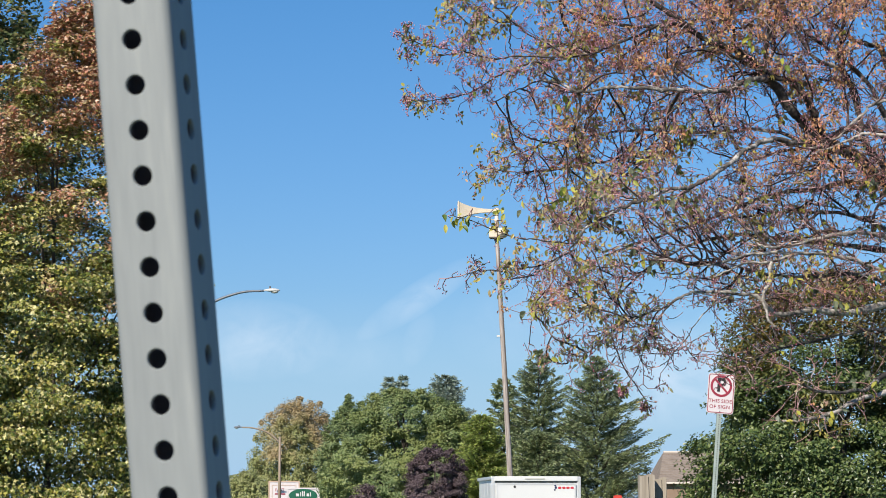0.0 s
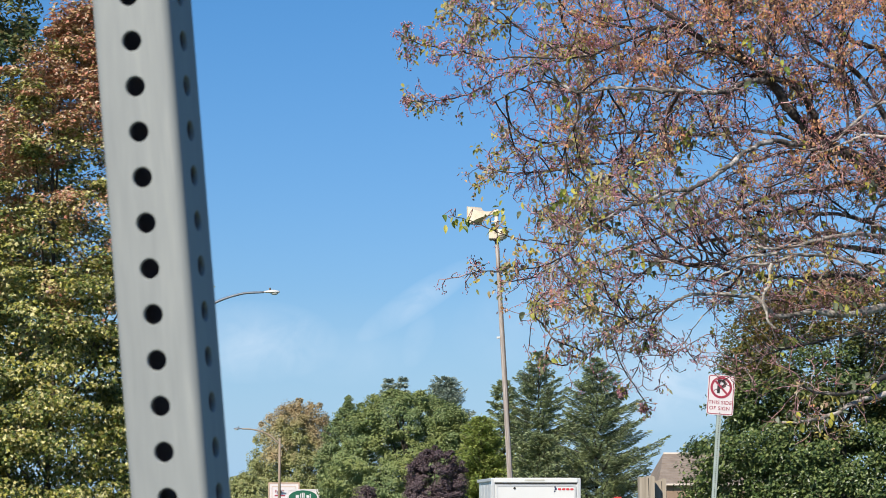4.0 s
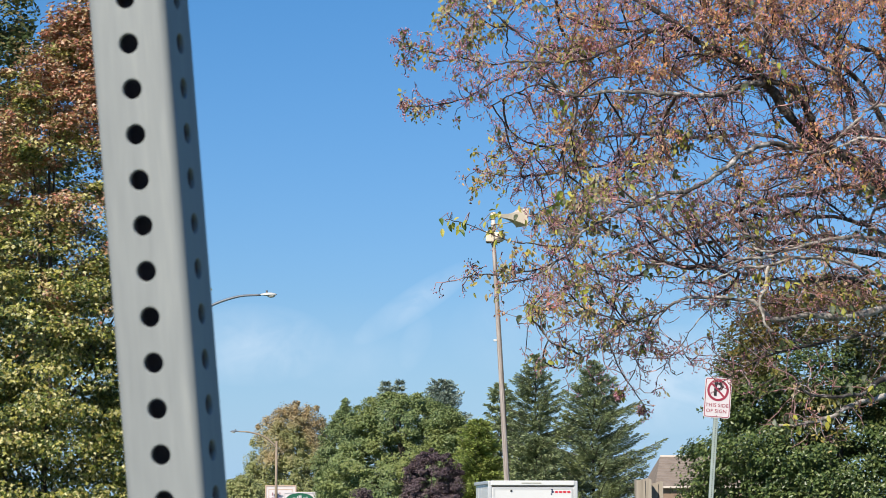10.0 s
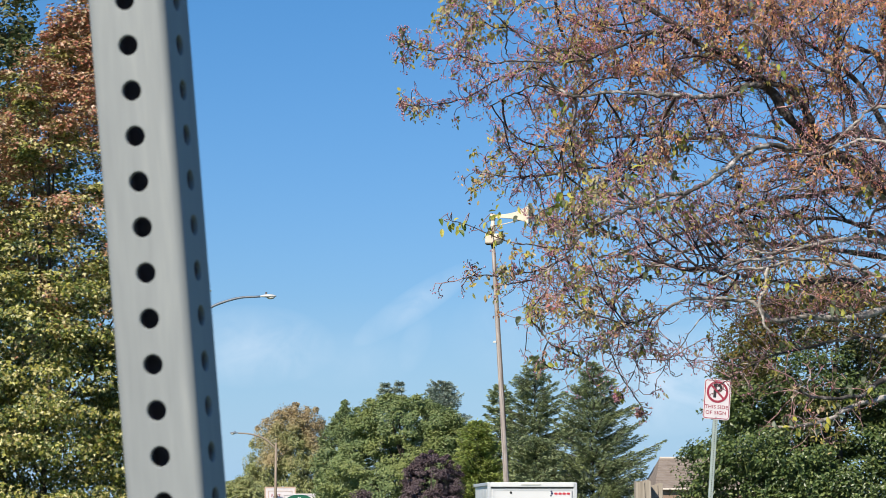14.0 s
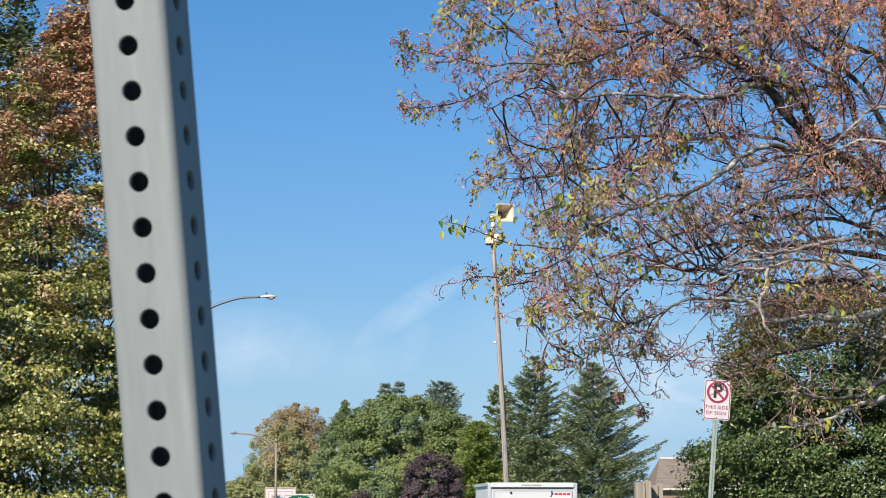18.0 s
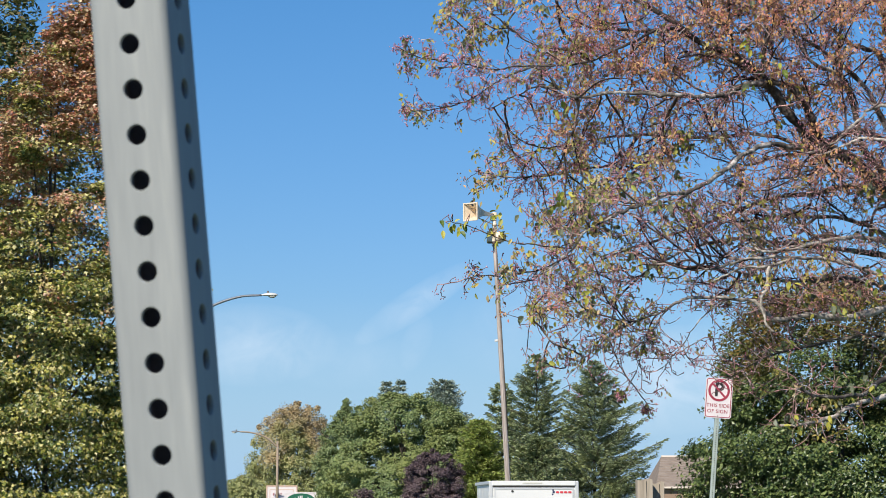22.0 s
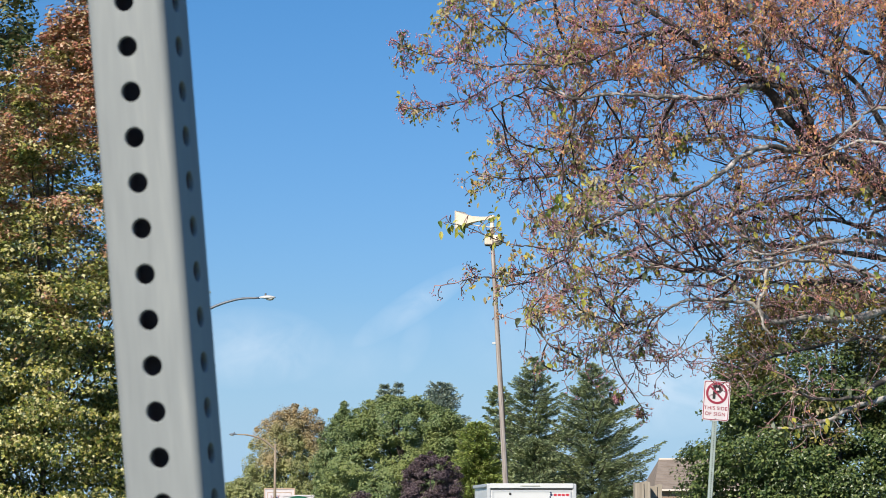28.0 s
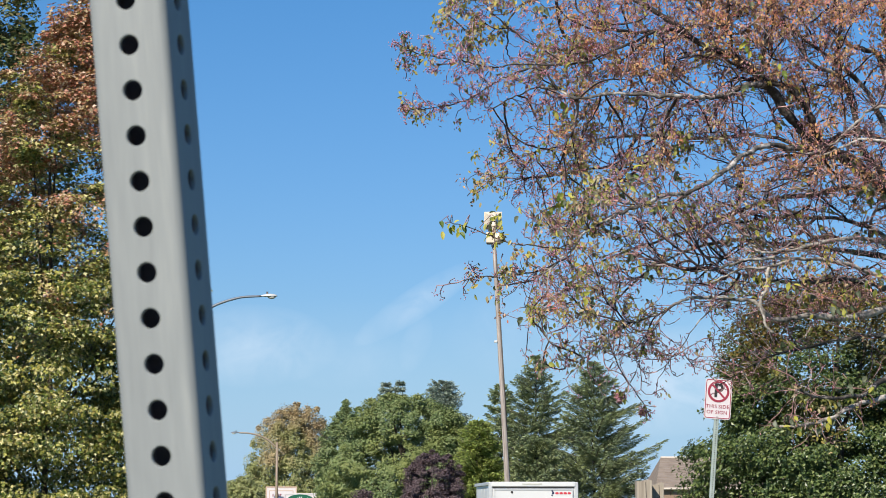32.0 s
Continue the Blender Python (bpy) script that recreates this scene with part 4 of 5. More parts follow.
# ---------------------------------------------------------------- conifers
def conifer(name, label, base, height, radius, mat, seed, whorls=26, per_whorl=7, tuft=0.2, lift=-0.25, bare=0.05, density=1.0, trunk_r=0.12, fullness=0.8, bough=0.42):
    """A conifer: trunk, whorls of branches, and needle sprays along each branch and its side shoots."""
    rng = np.random.default_rng(seed)
    tree = thing(name, base, label, "conifer")
    tube_part("trunk", [(0, 0, 0), (0, 0, height * 0.5), (0, 0, height)], [trunk_r, trunk_r * 0.55, 0.012], BARK_DARK, tree, 10)
    a_, b_, places, outs, sizes = [], [], [], [], []
    for w in range(whorls):
        f = w / (whorls - 1)
        z = height * (bare + (0.985 - bare) * f)
        reach = radius * (1 - f) ** fullness * rng.uniform(0.85, 1.1) + 0.12
        for k in range(per_whorl):
            az = rng.uniform(0, 6.283)
            L = reach * rng.uniform(0.55, 1.1)
            d = np.array([math.cos(az), math.sin(az), 0.0])
            rise = lift * (1 - f) + 0.55 * f + rng.normal() * 0.08
            start = np.array([0, 0, z])
            m = max(4, int(L / (tuft * 0.55) * density))
            prev = start
            for j in range(1, m + 1):
                s = j / m
                p = start + d * L * s + np.array([0, 0, rise * L * s + 0.22 * L * s * s * (1 - f)])
                a_.append(prev), b_.append(p)
                prev = p
                side = np.array([-d[1], d[0], 0])
                wid = L * bough * (1 - s) + tuft * 0.35
                for q in range(5):
                    for sg in (-1, 1):
                        u = rng.uniform(0.1, 1)
                        places.append(p + side * sg * wid * u * 0.8 + d * wid * u * 0.45 + np.array([0, 0, rng.normal() * tuft * 0.22 - 0.22 * wid * u]))
                        outs.append(side * sg * 0.7 + d * 0.8 + rng.normal(size=3) * 0.3 + np.array([0, 0, 0.1]))
                        sizes.append(tuft * rng.uniform(0.7, 1.35))
    places, outs, sizes = np.array(places), np.array(outs), np.array(sizes)
    x = outs / np.linalg.norm(outs, axis=1)[:, None]
    y = np.cross(np.array([0, 0, 1.0]) + rng.normal(size=x.shape) * 0.5, x)
    y /= np.linalg.norm(y, axis=1)[:, None]
    zz = np.cross(x, y)
    under("needles", leaves_mesh("needles", places, np.stack([x, y, zz], -1), sizes, NEEDLE, mat), tree, kind="stuff")
    k = len(a_)
    under("branch_work", segments_mesh("branch_work", np.array(a_), np.array(b_), np.full(k, 0.022), np.full(k, 0.014), BARK_DARK), tree, kind="stuff")
    return tree


leafy("maple_tree", "maple tree turning from green to orange red", (-6.30, 40, 0), 9.75, 1.95, 0.4, 860, 200, 0.07, MAPLE_LEAF, 11, THREE_LOBED, clump_r=0.46, flat=0.40, taper=0.8, lean=0.45, shoots=60, trunk_r=0.06, wild=0.04, low=1.0, core=0.12, skirt=0.95)
leafy("tall_tree", "tall dark green tree behind the maple", (-11.62, 62, 0), 17.00, 2.6, 2.0, 360, 90, 0.16, DARK_LEAF, 12, DIAMOND, clump_r=0.55, taper=0.4, trunk_r=0.2)
leafy("pear_tree", "dense glossy green ornamental pear tree", (6.59, 42, 0), 5.43, 2.32, 0.2, 1350, 145, 0.066, PEAR_LEAF, 13, DIAMOND, clump_r=0.33, low=0.85, shoulder=0.92, taper=-0.05, trunk_r=0.1, wild=0.1, core=0.3, skirt=0.96)
leafy("orange_tree", "round tree with tan and olive autumn leaves", (-14.3, 240, 0), 11.5, 4.3, 0.6, 560, 140, 0.2, ORANGE_LEAF, 14, DIAMOND, clump_r=0.6, taper=0.55, trunk_r=0.12, wild=0.04, shoots=25, flat=1.2, skirt=0.97, core=0.05, low=1.0, dome=True)
leafy("green_tree", "large round green tree", (-2.75, 170, 0), 9.45, 5.3, 0.5, 600, 150, 0.18, GREEN_LEAF, 15, DIAMOND, clump_r=0.66, taper=-0.1, trunk_r=0.25, wild=0.09, shoots=24, shoulder=0.75)
leafy("green_tree", "green tree with a ragged top", (-7.5, 190, 0), 9.2, 2.1, 0.5, 300, 150, 0.17, DEEP_LEAF, 16, DIAMOND, clump_r=0.5, taper=0.3, trunk_r=0.2, wild=0.2, shoots=40)
leafy("green_tree", "rounded green tree beside the spruces", (0.22, 165, 0), 8.24, 2.1, 0.5, 240, 150, 0.18, GREEN_LEAF, 26, DIAMOND, clump_r=0.62, taper=0.1, trunk_r=0.2, wild=0.25)
conifer("spruce_tree", "pointed dark spruce top behind round trees", (-4.35, 190, 0), 11.2, 1.7, SPRUCE_GREY, 27, tuft=0.28, whorls=22, per_whorl=11, fullness=0.6)
conifer("spruce_tree", "slim dark spruce top behind round trees", (-3.3, 192, 0), 11.4, 1.6, SPRUCE_GREY, 30, tuft=0.28, whorls=22, per_whorl=11, fullness=0.6)
leafy("green_tree", "slender green tree top between round trees", (-7.58, 195, 0), 10.1, 0.8, 0.5, 110, 110, 0.16, DEEP_LEAF, 33, DIAMOND, clump_r=0.4, taper=1.2, trunk_r=0.12, wild=0.25, shoots=20)
leafy("purple_plum_tree", "small dark purple-leaved plum tree", (-0.55, 120, 0), 4.3, 1.45, 0.3, 330, 150, 0.095, PURPLE_LEAF, 17, DIAMOND, clump_r=0.3, taper=0.6, trunk_r=0.09, wild=0.08, shoots=40, skirt=0.95, dome=True)
leafy("purple_shrub", "low dark purple shrub before green trees", (-4.5, 140, 0), 2.75, 1.0, 0.1, 90, 90, 0.12, PURPLE_LEAF, 18, DIAMOND, clump_r=0.36, taper=0.3, trunk_r=0.05, category="shrub")
leafy("yellow_shrub", "low yellow-green shrub under the trees", (-17.11, 215, 0), 4.52, 2.4, 0.2, 130, 110, 0.22, ORANGE_LEAF, 19, DIAMOND, clump_r=0.7, taper=0.3, trunk_r=0.08, category="shrub")
conifer("spruce_tree", "grey-green spruce top rising behind round trees", (-0.1, 230, 0), 13.5, 4.2, SPRUCE_GREY, 21, tuft=0.28, whorls=34, per_whorl=14, fullness=0.5)
conifer("cedar_tree", "full yellow-green cedar beside the pole", (1.75, 128, 0), 6.1, 1.9, CEDAR_GREEN, 22, tuft=0.19, whorls=30, per_whorl=14, lift=0.1, fullness=0.55)
conifer("cedar_tree", "lower green cedar before the spruces", (4.67, 126, 0), 5.2, 2.2, SPRUCE_GREEN, 28, tuft=0.19, whorls=24, per_whorl=13, lift=0.0, fullness=0.55)
conifer("spruce_tree", "blue-green spruce behind the siren pole", (4.95, 135, 0), 9.9, 4.4, SPRUCE_GREEN, 23, tuft=0.19, whorls=27, per_whorl=10, bough=0.24, fullness=0.82, lift=-0.12)
conifer("spruce_tree", "blue-green spruce with spreading boughs", (7.75, 130, 0), 9.25, 4.8, SPRUCE_GREEN, 24, tuft=0.19, whorls=27, per_whorl=11, bough=0.24, fullness=0.8, lift=-0.12)
conifer("spruce_tree", "smaller blue-green spruce by the pole", (3.20, 140, 0), 8.54, 1.9, SPRUCE_GREEN, 29, tuft=0.26, whorls=18, per_whorl=10, fullness=0.55, lift=-0.12)


# ---------------------------------------------------------------- the fruit tree in front
def grow(nodes, parent, attract, origin, centre, step, kill, reach, rounds, keep_on=0.6):
    """Grows twigs from the nodes of a limb towards free points of the air around it, and away from the centre of the tree. Returns nodes and parents."""
    nodes, parent = list(nodes), list(parent)
    A = np.array(attract).reshape(-1, 3)
    best = np.full(len(A), 1e9)
    who = np.zeros(len(A), dtype=int)
    fresh = list(range(len(nodes)))
    for _ in range(rounds):
        if not fresh or not len(A):
            break
        N = np.array([nodes[i] for i in fresh])
        d2 = ((A[:, None, :] - N[None]) ** 2).sum(-1)
        j = d2.argmin(1)
        m = d2[np.arange(len(A)), j]
        better = m < best
        best[better], who[better] = m[better], np.array(fresh)[j[better]]
        keep = best > kill * kill
        A, best, who = A[keep], best[keep], who[keep]
        near = best < reach * reach
        fresh = []
        for i in np.unique(who[near]):
            v = A[near & (who == i)] - nodes[i]
            v = (v / (np.linalg.norm(v, axis=1)[:, None] + 1e-9)).sum(0)
            v /= np.linalg.norm(v) + 1e-9
            back = nodes[i] - nodes[parent[i]]
            L = np.linalg.norm(back)
            if L > 1e-6:
                v += back / L * keep_on
            out_ = nodes[i] - centre
            v += out_ / (np.linalg.norm(out_) + 1e-9) * 0.4
            v += np.random.normal(size=3) * 0.2
            spot = nodes[i] + v / (np.linalg.norm(v) + 1e-9) * step
            if in_opening((spot + origin)[None], 0.95)[0] and np.random.uniform() < 0.9:
                continue
            nodes.append(spot)
            parent.append(int(i))
            fresh.append(len(nodes) - 1)
    return np.array(nodes), np.array(parent)


# masses of the crown: centre, half sizes, how dense; and openings between them: x, z, half sizes
CROWN = [(2.66, 19.10, 5.04, 1.16, 0.95, 0.64, 1.00), (1.33, 18.60, 4.99, 0.80, 0.75, 0.50, 0.85), (0.83, 18.70, 4.34, 0.53, 0.70, 0.36, 0.85), (1.77, 19.00, 4.34, 0.98, 0.95, 0.51, 1.00),
         (1.44, 18.70, 3.57, 0.80, 0.80, 0.40, 1.15), (2.73, 19.10, 3.94, 1.12, 0.90, 0.64, 1.50), (1.03, 18.30, 3.05, 0.45, 0.60, 0.31, 0.70), (2.60, 18.90, 3.27, 0.98, 0.70, 0.38, 1.70)]
CROWN += [(1.50, 18.50, 2.77, 0.37, 0.50, 0.21, 0.45), (1.95, 18.50, 2.72, 0.22, 0.40, 0.18, 0.80), (0.83, 18.30, 2.68, 0.27, 0.40, 0.19, 0.70), (0.46, 18.40, 5.08, 0.44, 0.50, 0.37, 0.22), (1.70, 19.00, 5.77, 1.41, 0.90, 0.47, 0.35),
          (3.13, 19.30, 5.70, 0.87, 0.90, 0.48, 0.35), (3.89, 19.20, 4.62, 0.56, 1.00, 1.43, 0.30)]
OPENINGS = [(2.00, 4.79, 0.18, 0.09), (2.42, 4.63, 0.19, 0.09), (1.95, 4.12, 0.22, 0.15), (2.63, 4.42, 0.09, 0.09), (2.90, 4.98, 0.09, 0.11), (3.21, 5.08, 0.14, 0.11), (1.71, 3.90, 0.19, 0.08),
            (3.06, 3.75, 0.19, 0.09), (1.22, 4.18, 0.13, 0.08), (1.21, 3.54, 0.19, 0.12), (0.55, 5.01, 0.14, 0.12), (0.68, 4.33, 0.11, 0.08), (1.76, 2.89, 0.21, 0.17)]
OPENINGS += [(1.46, 4.33, 0.09, 0.07), (2.80, 5.09, 0.10, 0.07), (3.27, 4.85, 0.11, 0.09), (0.46, 4.75, 0.16, 0.07), (0.73, 3.57, 0.12, 0.06), (0.91, 2.76, 0.08, 0.08)]
AIR = 1080        # free points for twigs in a cubic metre of the densest crown


def in_opening(P, grow_by=1.0):
    hit = np.zeros(len(P), dtype=bool)
    for x, z, rx, rz in OPENINGS:
        hit |= ((P[:, 0] - x) / (rx * grow_by)) ** 2 + ((P[:, 2] - z) / (rz * grow_by)) ** 2 < 1
    return hit


def crown_air():
    rng = np.random.default_rng(5)
    found = []
    for k, (x, y, z, rx, ry, rz, dense) in enumerate(CROWN):
        n = int(AIR * dense * 4.19 * rx * ry * rz)
        p = rng.normal(size=(n, 3))
        p *= (rng.uniform(0, 1, n) ** (1 / 3) / np.linalg.norm(p, axis=1))[:, None]
        p = p * np.array([rx, ry, rz]) + np.array([x, y, z])
        free = ~in_opening(p) | (rng.uniform(size=n) < 0.05)
        for x2, y2, z2, a, b, c, _ in CROWN[:k]:
            free &= ((p[:, 0] - x2) / a) ** 2 + ((p[:, 1] - y2) / b) ** 2 + ((p[:, 2] - z2) / c) ** 2 > 1
        found.append(p[free])
    p = np.concatenate(found)
    lump = np.array([noise.noise(Vector(q) * 3.1) for q in p])
    return p[lump > rng.uniform(-0.62, 0.0, len(p))]


TRUNK_FOOT = Vector((3.75, 19.40, 0.0))
crab = thing("fruit_tree", TRUNK_FOOT, "old fruit tree with red berries and few turning leaves", "tree")
FORK = Vector((3.73, 19.30, 2.99))
crab_trunk = smooth_path([TRUNK_FOOT, TRUNK_FOOT.lerp(FORK, 0.5) + Vector((0.06, 0, 0)), FORK, Vector((3.65, 19.20, 3.55)), Vector((3.60, 19.20, 3.86))], 4)
tube_part("trunk", [p - TRUNK_FOOT for p in crab_trunk], [0.19 if i == 0 else 0.16 - 0.003 * i for i in range(len(crab_trunk))], BARK_GREY, crab, 14)
SEED = np.array([[0, 0, 1.1], [1, 0, 0], [-0.5, 0.87, 0], [-0.5, -0.87, 0], [0, 0, -1.1]])
SEED_F = np.array([[0, 1, 2], [0, 2, 3], [0, 3, 1], [4, 2, 1], [4, 3, 2], [4, 1, 3]])
WIDE = (np.array([[0, 0, 0], [0.3, 0, -0.03], [0.65, 0, -0.04], [1, 0, -0.14], [0.13, 0.15, 0.03], [0.4, 0.25, 0.04], [0.74, 0.17, -0.02], [0.13, -0.15, 0.03], [0.4, -0.25, 0.04], [0.74, -0.17, -0.02]]),
        np.array([[0, 1, 5, 4], [1, 2, 6, 5], [2, 3, 6, 6], [0, 7, 8, 1], [1, 8, 9, 2], [2, 9, 3, 3]]))
BIG_LEAF = [leaves_mesh("leaf", np.zeros((1, 3)), np.eye(3)[None], np.ones(1), (WIDE[0] * np.array([1, 1 + 0.08 * k, 1 + k]), WIDE[1]), m) for k, m in enumerate((YELLOW_LEAF, YELLOW_LEAF, GREENISH_LEAF, GREYGREEN_LEAF, GREYGREEN_LEAF))]

# each limb: points, radius at foot and tip, bark, then what sets it apart: seed, start of its twigs, own twig points and their spread, leaves, fruit, large leaves
LIMB_PLAN = {
    "a": ([(3.60, 19.20, 3.86), (3.37, 19.17, 4.00), (3.20, 19.13, 4.13), (2.99, 19.10, 4.25), (2.82, 19.07, 4.32), (2.69, 19.03, 4.47), (2.60, 19.00, 4.58), (2.52, 18.95, 4.70), (2.42, 18.90, 4.75), (2.35, 18.85, 4.85), (2.24, 18.80, 4.92), (2.17, 18.75, 4.96), (2.03, 18.70, 4.97), (1.91, 18.65, 5.02), (1.77, 18.60, 5.09), (1.59, 18.55, 5.09), (1.34, 18.50, 5.07), (1.13, 18.45, 5.13), (0.98, 18.40, 5.23)],
          0.060, 0.008, BARK_SHADE, dict(seed=31, groups=[(2.47, 18.20, 4.72), (2.28, 18.4, 4.62), (3.19, 18.60, 3.93), (3.18, 18.60, 3.87)])),
    "stem": ([(3.52, 19.20, 3.96), (3.21, 19.15, 4.11), (2.95, 19.09, 4.27), (2.84, 19.04, 4.39), (2.79, 18.98, 4.54), (2.71, 18.93, 4.65), (2.59, 18.89, 4.73), (2.46, 18.86, 4.75), (2.41, 18.83, 4.86), (2.44, 18.80, 4.99), (2.45, 18.78, 5.20), (2.47, 18.75, 5.45)], 0.046, 0.010, BARK_SHADE, dict(seed=62)),
    "tip": ([(1.59, 18.55, 5.09), (1.33, 18.31, 4.94), (1.07, 18.22, 4.81), (0.81, 18.13, 4.77), (0.53, 18.04, 4.76), (0.34, 17.97, 4.73), (0.20, 17.90, 4.75), (0.04, 17.83, 4.77), (-0.14, 17.77, 4.78), (-0.29, 17.70, 4.83)],
            0.010, 0.003, BARK_SHADE, dict(olive=2.0, seed=32, own=190, spread=0.13, fruit=2.0, leaf=0.3, yellow=0, groups=[(-0.29, 17.70, 4.85), (-0.25, 17.7, 4.82)], big=0.9, start=0.3)),
    "b": ([(2.43, 18.85, 4.74), (2.21, 18.67, 4.67), (2.08, 18.49, 4.59), (1.92, 18.34, 4.55), (1.70, 18.20, 4.54), (1.49, 18.14, 4.54), (1.18, 18.11, 4.54), (0.99, 18.12, 4.52), (0.83, 18.16, 4.58), (0.71, 18.22, 4.61), (0.52, 18.31, 4.56), (0.34, 18.40, 4.48)], 0.026, 0.004, BARK_GREY, dict(seed=33, groups=[(0.84, 18.00, 4.44), (0.81, 18.00, 4.40)])),
    "u": ([(0.83, 18.16, 4.58), (0.72, 18.15, 4.72), (0.57, 18.15, 4.72), (0.42, 18.15, 4.66), (0.29, 18.20, 4.58), (0.17, 18.12, 4.50), (0.03, 18.05, 4.46), (-0.12, 17.97, 4.42), (-0.28, 17.90, 4.41)],
          0.010, 0.003, BARK_SHADE, dict(olive=2.0, seed=53, own=110, spread=0.12, fruit=2.0, leaf=0.3, yellow=0, groups=[(-0.28, 17.90, 4.43), (0.22, 18.0, 4.55)], big=0.75, start=0.3)),
    "c": ([(3.62, 19.20, 3.99), (3.44, 19.50, 4.39), (3.21, 19.70, 4.48), (2.93, 19.80, 4.38), (2.51, 19.90, 4.51), (2.07, 20.00, 4.48), (1.57, 20.00, 4.51), (0.98, 19.90, 4.42), (0.43, 19.80, 4.25)], 0.034, 0.005, BARK_GREY, dict(seed=34, groups=[(1.78, 18.60, 4.25), (1.75, 18.60, 4.20), (1.80, 18.60, 4.29)])),
    "d": ([(3.01, 19.00, 4.20), (2.69, 18.60, 4.20), (2.40, 18.30, 4.17), (2.16, 18.00, 4.06), (1.95, 17.80, 3.88), (1.75, 17.70, 3.77), (1.58, 17.60, 3.74), (1.37, 17.50, 3.63), (1.22, 17.40, 3.57), (1.01, 17.30, 3.45), (0.84, 17.20, 3.26), (0.60, 17.10, 3.06)],
          0.025, 0.006, BARK_GREY, dict(seed=35, start=0.45, own=160, spread=0.3, leaf=1.5, yellow=4, olive=0.7, groups=[(0.82, 17.50, 3.71), (1.26, 17.60, 3.78), (1.05, 17.40, 3.62), (1.34, 17.60, 3.90), (1.46, 17.60, 3.72), (0.99, 17.40, 3.72)])),
    "e": ([(3.70, 19.30, 3.01), (3.38, 19.10, 3.04), (3.05, 18.80, 2.95), (2.71, 18.60, 2.95), (2.43, 18.40, 2.90), (2.27, 18.30, 3.02), (2.09, 18.20, 3.04), (1.77, 18.10, 3.04)], 0.036, 0.01, BARK_SUN, dict(seed=36, start=0.5, yellow=3, groups=[(2.92, 18.30, 3.06), (2.87, 18.30, 3.00), (2.96, 18.30, 2.98), (3.18, 18.50, 3.27), (3.22, 18.5, 3.2)])),
    "f": ([(3.72, 19.30, 2.64), (3.33, 19.05, 2.50), (3.19, 18.80, 2.41), (3.05, 18.60, 2.36), (2.81, 18.40, 2.33), (2.62, 18.30, 2.38), (2.56, 18.20, 2.44)], 0.028, 0.008, BARK_GREY, dict(seed=37, own=45, spread=0.25, start=0.4, leaf=0.7, fruit=0.1)),
    "f_low": ([(3.61, 19.20, 2.42), (3.30, 18.96, 2.35), (3.07, 18.72, 2.30), (2.90, 18.48, 2.20), (2.68, 18.32, 2.14), (2.44, 18.20, 2.12)], 0.028, 0.010, BARK_SUN, dict(seed=38, own=40, spread=0.2, start=0.5, leaf=0.8, fruit=0.1, groups=[(2.47, 18.00, 2.13), (2.51, 18.00, 2.11)])),
    "veil": ([(2.99, 19.60, 2.81), (2.64, 19.20, 2.73), (2.35, 18.80, 2.62), (2.14, 18.48, 2.50), (2.00, 18.24, 2.42)], 0.008, 0.003, BARK_SHADE, dict(seed=73, own=70, spread=0.12, start=0.35, leaf=0.3, fruit=1.0, yellow=0)),
    "g": ([(3.60, 19.20, 3.86), (3.40, 19.22, 4.09), (3.23, 19.24, 4.31), (3.20, 19.27, 4.52), (3.15, 19.29, 4.75), (3.09, 19.30, 4.90), (3.07, 19.30, 5.15), (3.10, 19.30, 5.30), (3.00, 19.30, 5.61), (2.83, 19.30, 6.02)], 0.036, 0.008, BARK_SHADE, dict(seed=39, yellow=5)),
    "g_side": ([(3.15, 19.29, 4.75), (3.02, 19.14, 4.86), (2.85, 18.98, 4.89), (2.71, 18.88, 5.01), (2.64, 18.84, 5.14), (2.53, 18.80, 5.29)], 0.026, 0.006, BARK_GREY, dict(seed=63)),
    "rise": ([(2.17, 18.75, 4.96), (2.16, 18.58, 5.04), (2.12, 18.55, 5.13), (2.13, 18.52, 5.23), (2.10, 18.50, 5.44)], 0.016, 0.006, BARK_SHADE, dict(seed=64)),
    "h": ([(3.62, 19.20, 3.90), (3.53, 19.30, 4.48), (3.47, 19.40, 4.87), (3.41, 19.50, 5.08), (3.28, 19.47, 5.13), (3.15, 19.43, 5.16), (3.03, 19.40, 5.27)], 0.042, 0.008, BARK_GREY, dict(seed=40)),
    "h_top": ([(3.53, 19.30, 4.48), (3.49, 19.40, 4.92), (3.46, 19.40, 5.36), (3.45, 19.40, 6.00)], 0.034, 0.008, BARK_SHADE, dict(seed=65)),
    "pale": ([(3.64, 19.20, 3.70), (3.62, 18.90, 4.30), (3.49, 18.70, 4.49), (3.30, 18.67, 4.53), (3.20, 18.63, 4.50), (3.09, 18.60, 4.41), (2.95, 18.57, 4.27), (2.82, 18.53, 4.19), (2.67, 18.50, 4.14)], 0.020, 0.006, BARK_SUN, dict(seed=66, start=0.5, rust=0.8)),
    "pale_low": ([(3.62, 18.90, 4.30), (3.49, 18.70, 4.23), (3.30, 18.66, 4.27), (3.17, 18.62, 4.28), (3.04, 18.58, 4.25), (2.90, 18.54, 4.18), (2.73, 18.50, 4.11)], 0.018, 0.006, BARK_SUN, dict(seed=67, start=0.5, rust=0.8)),
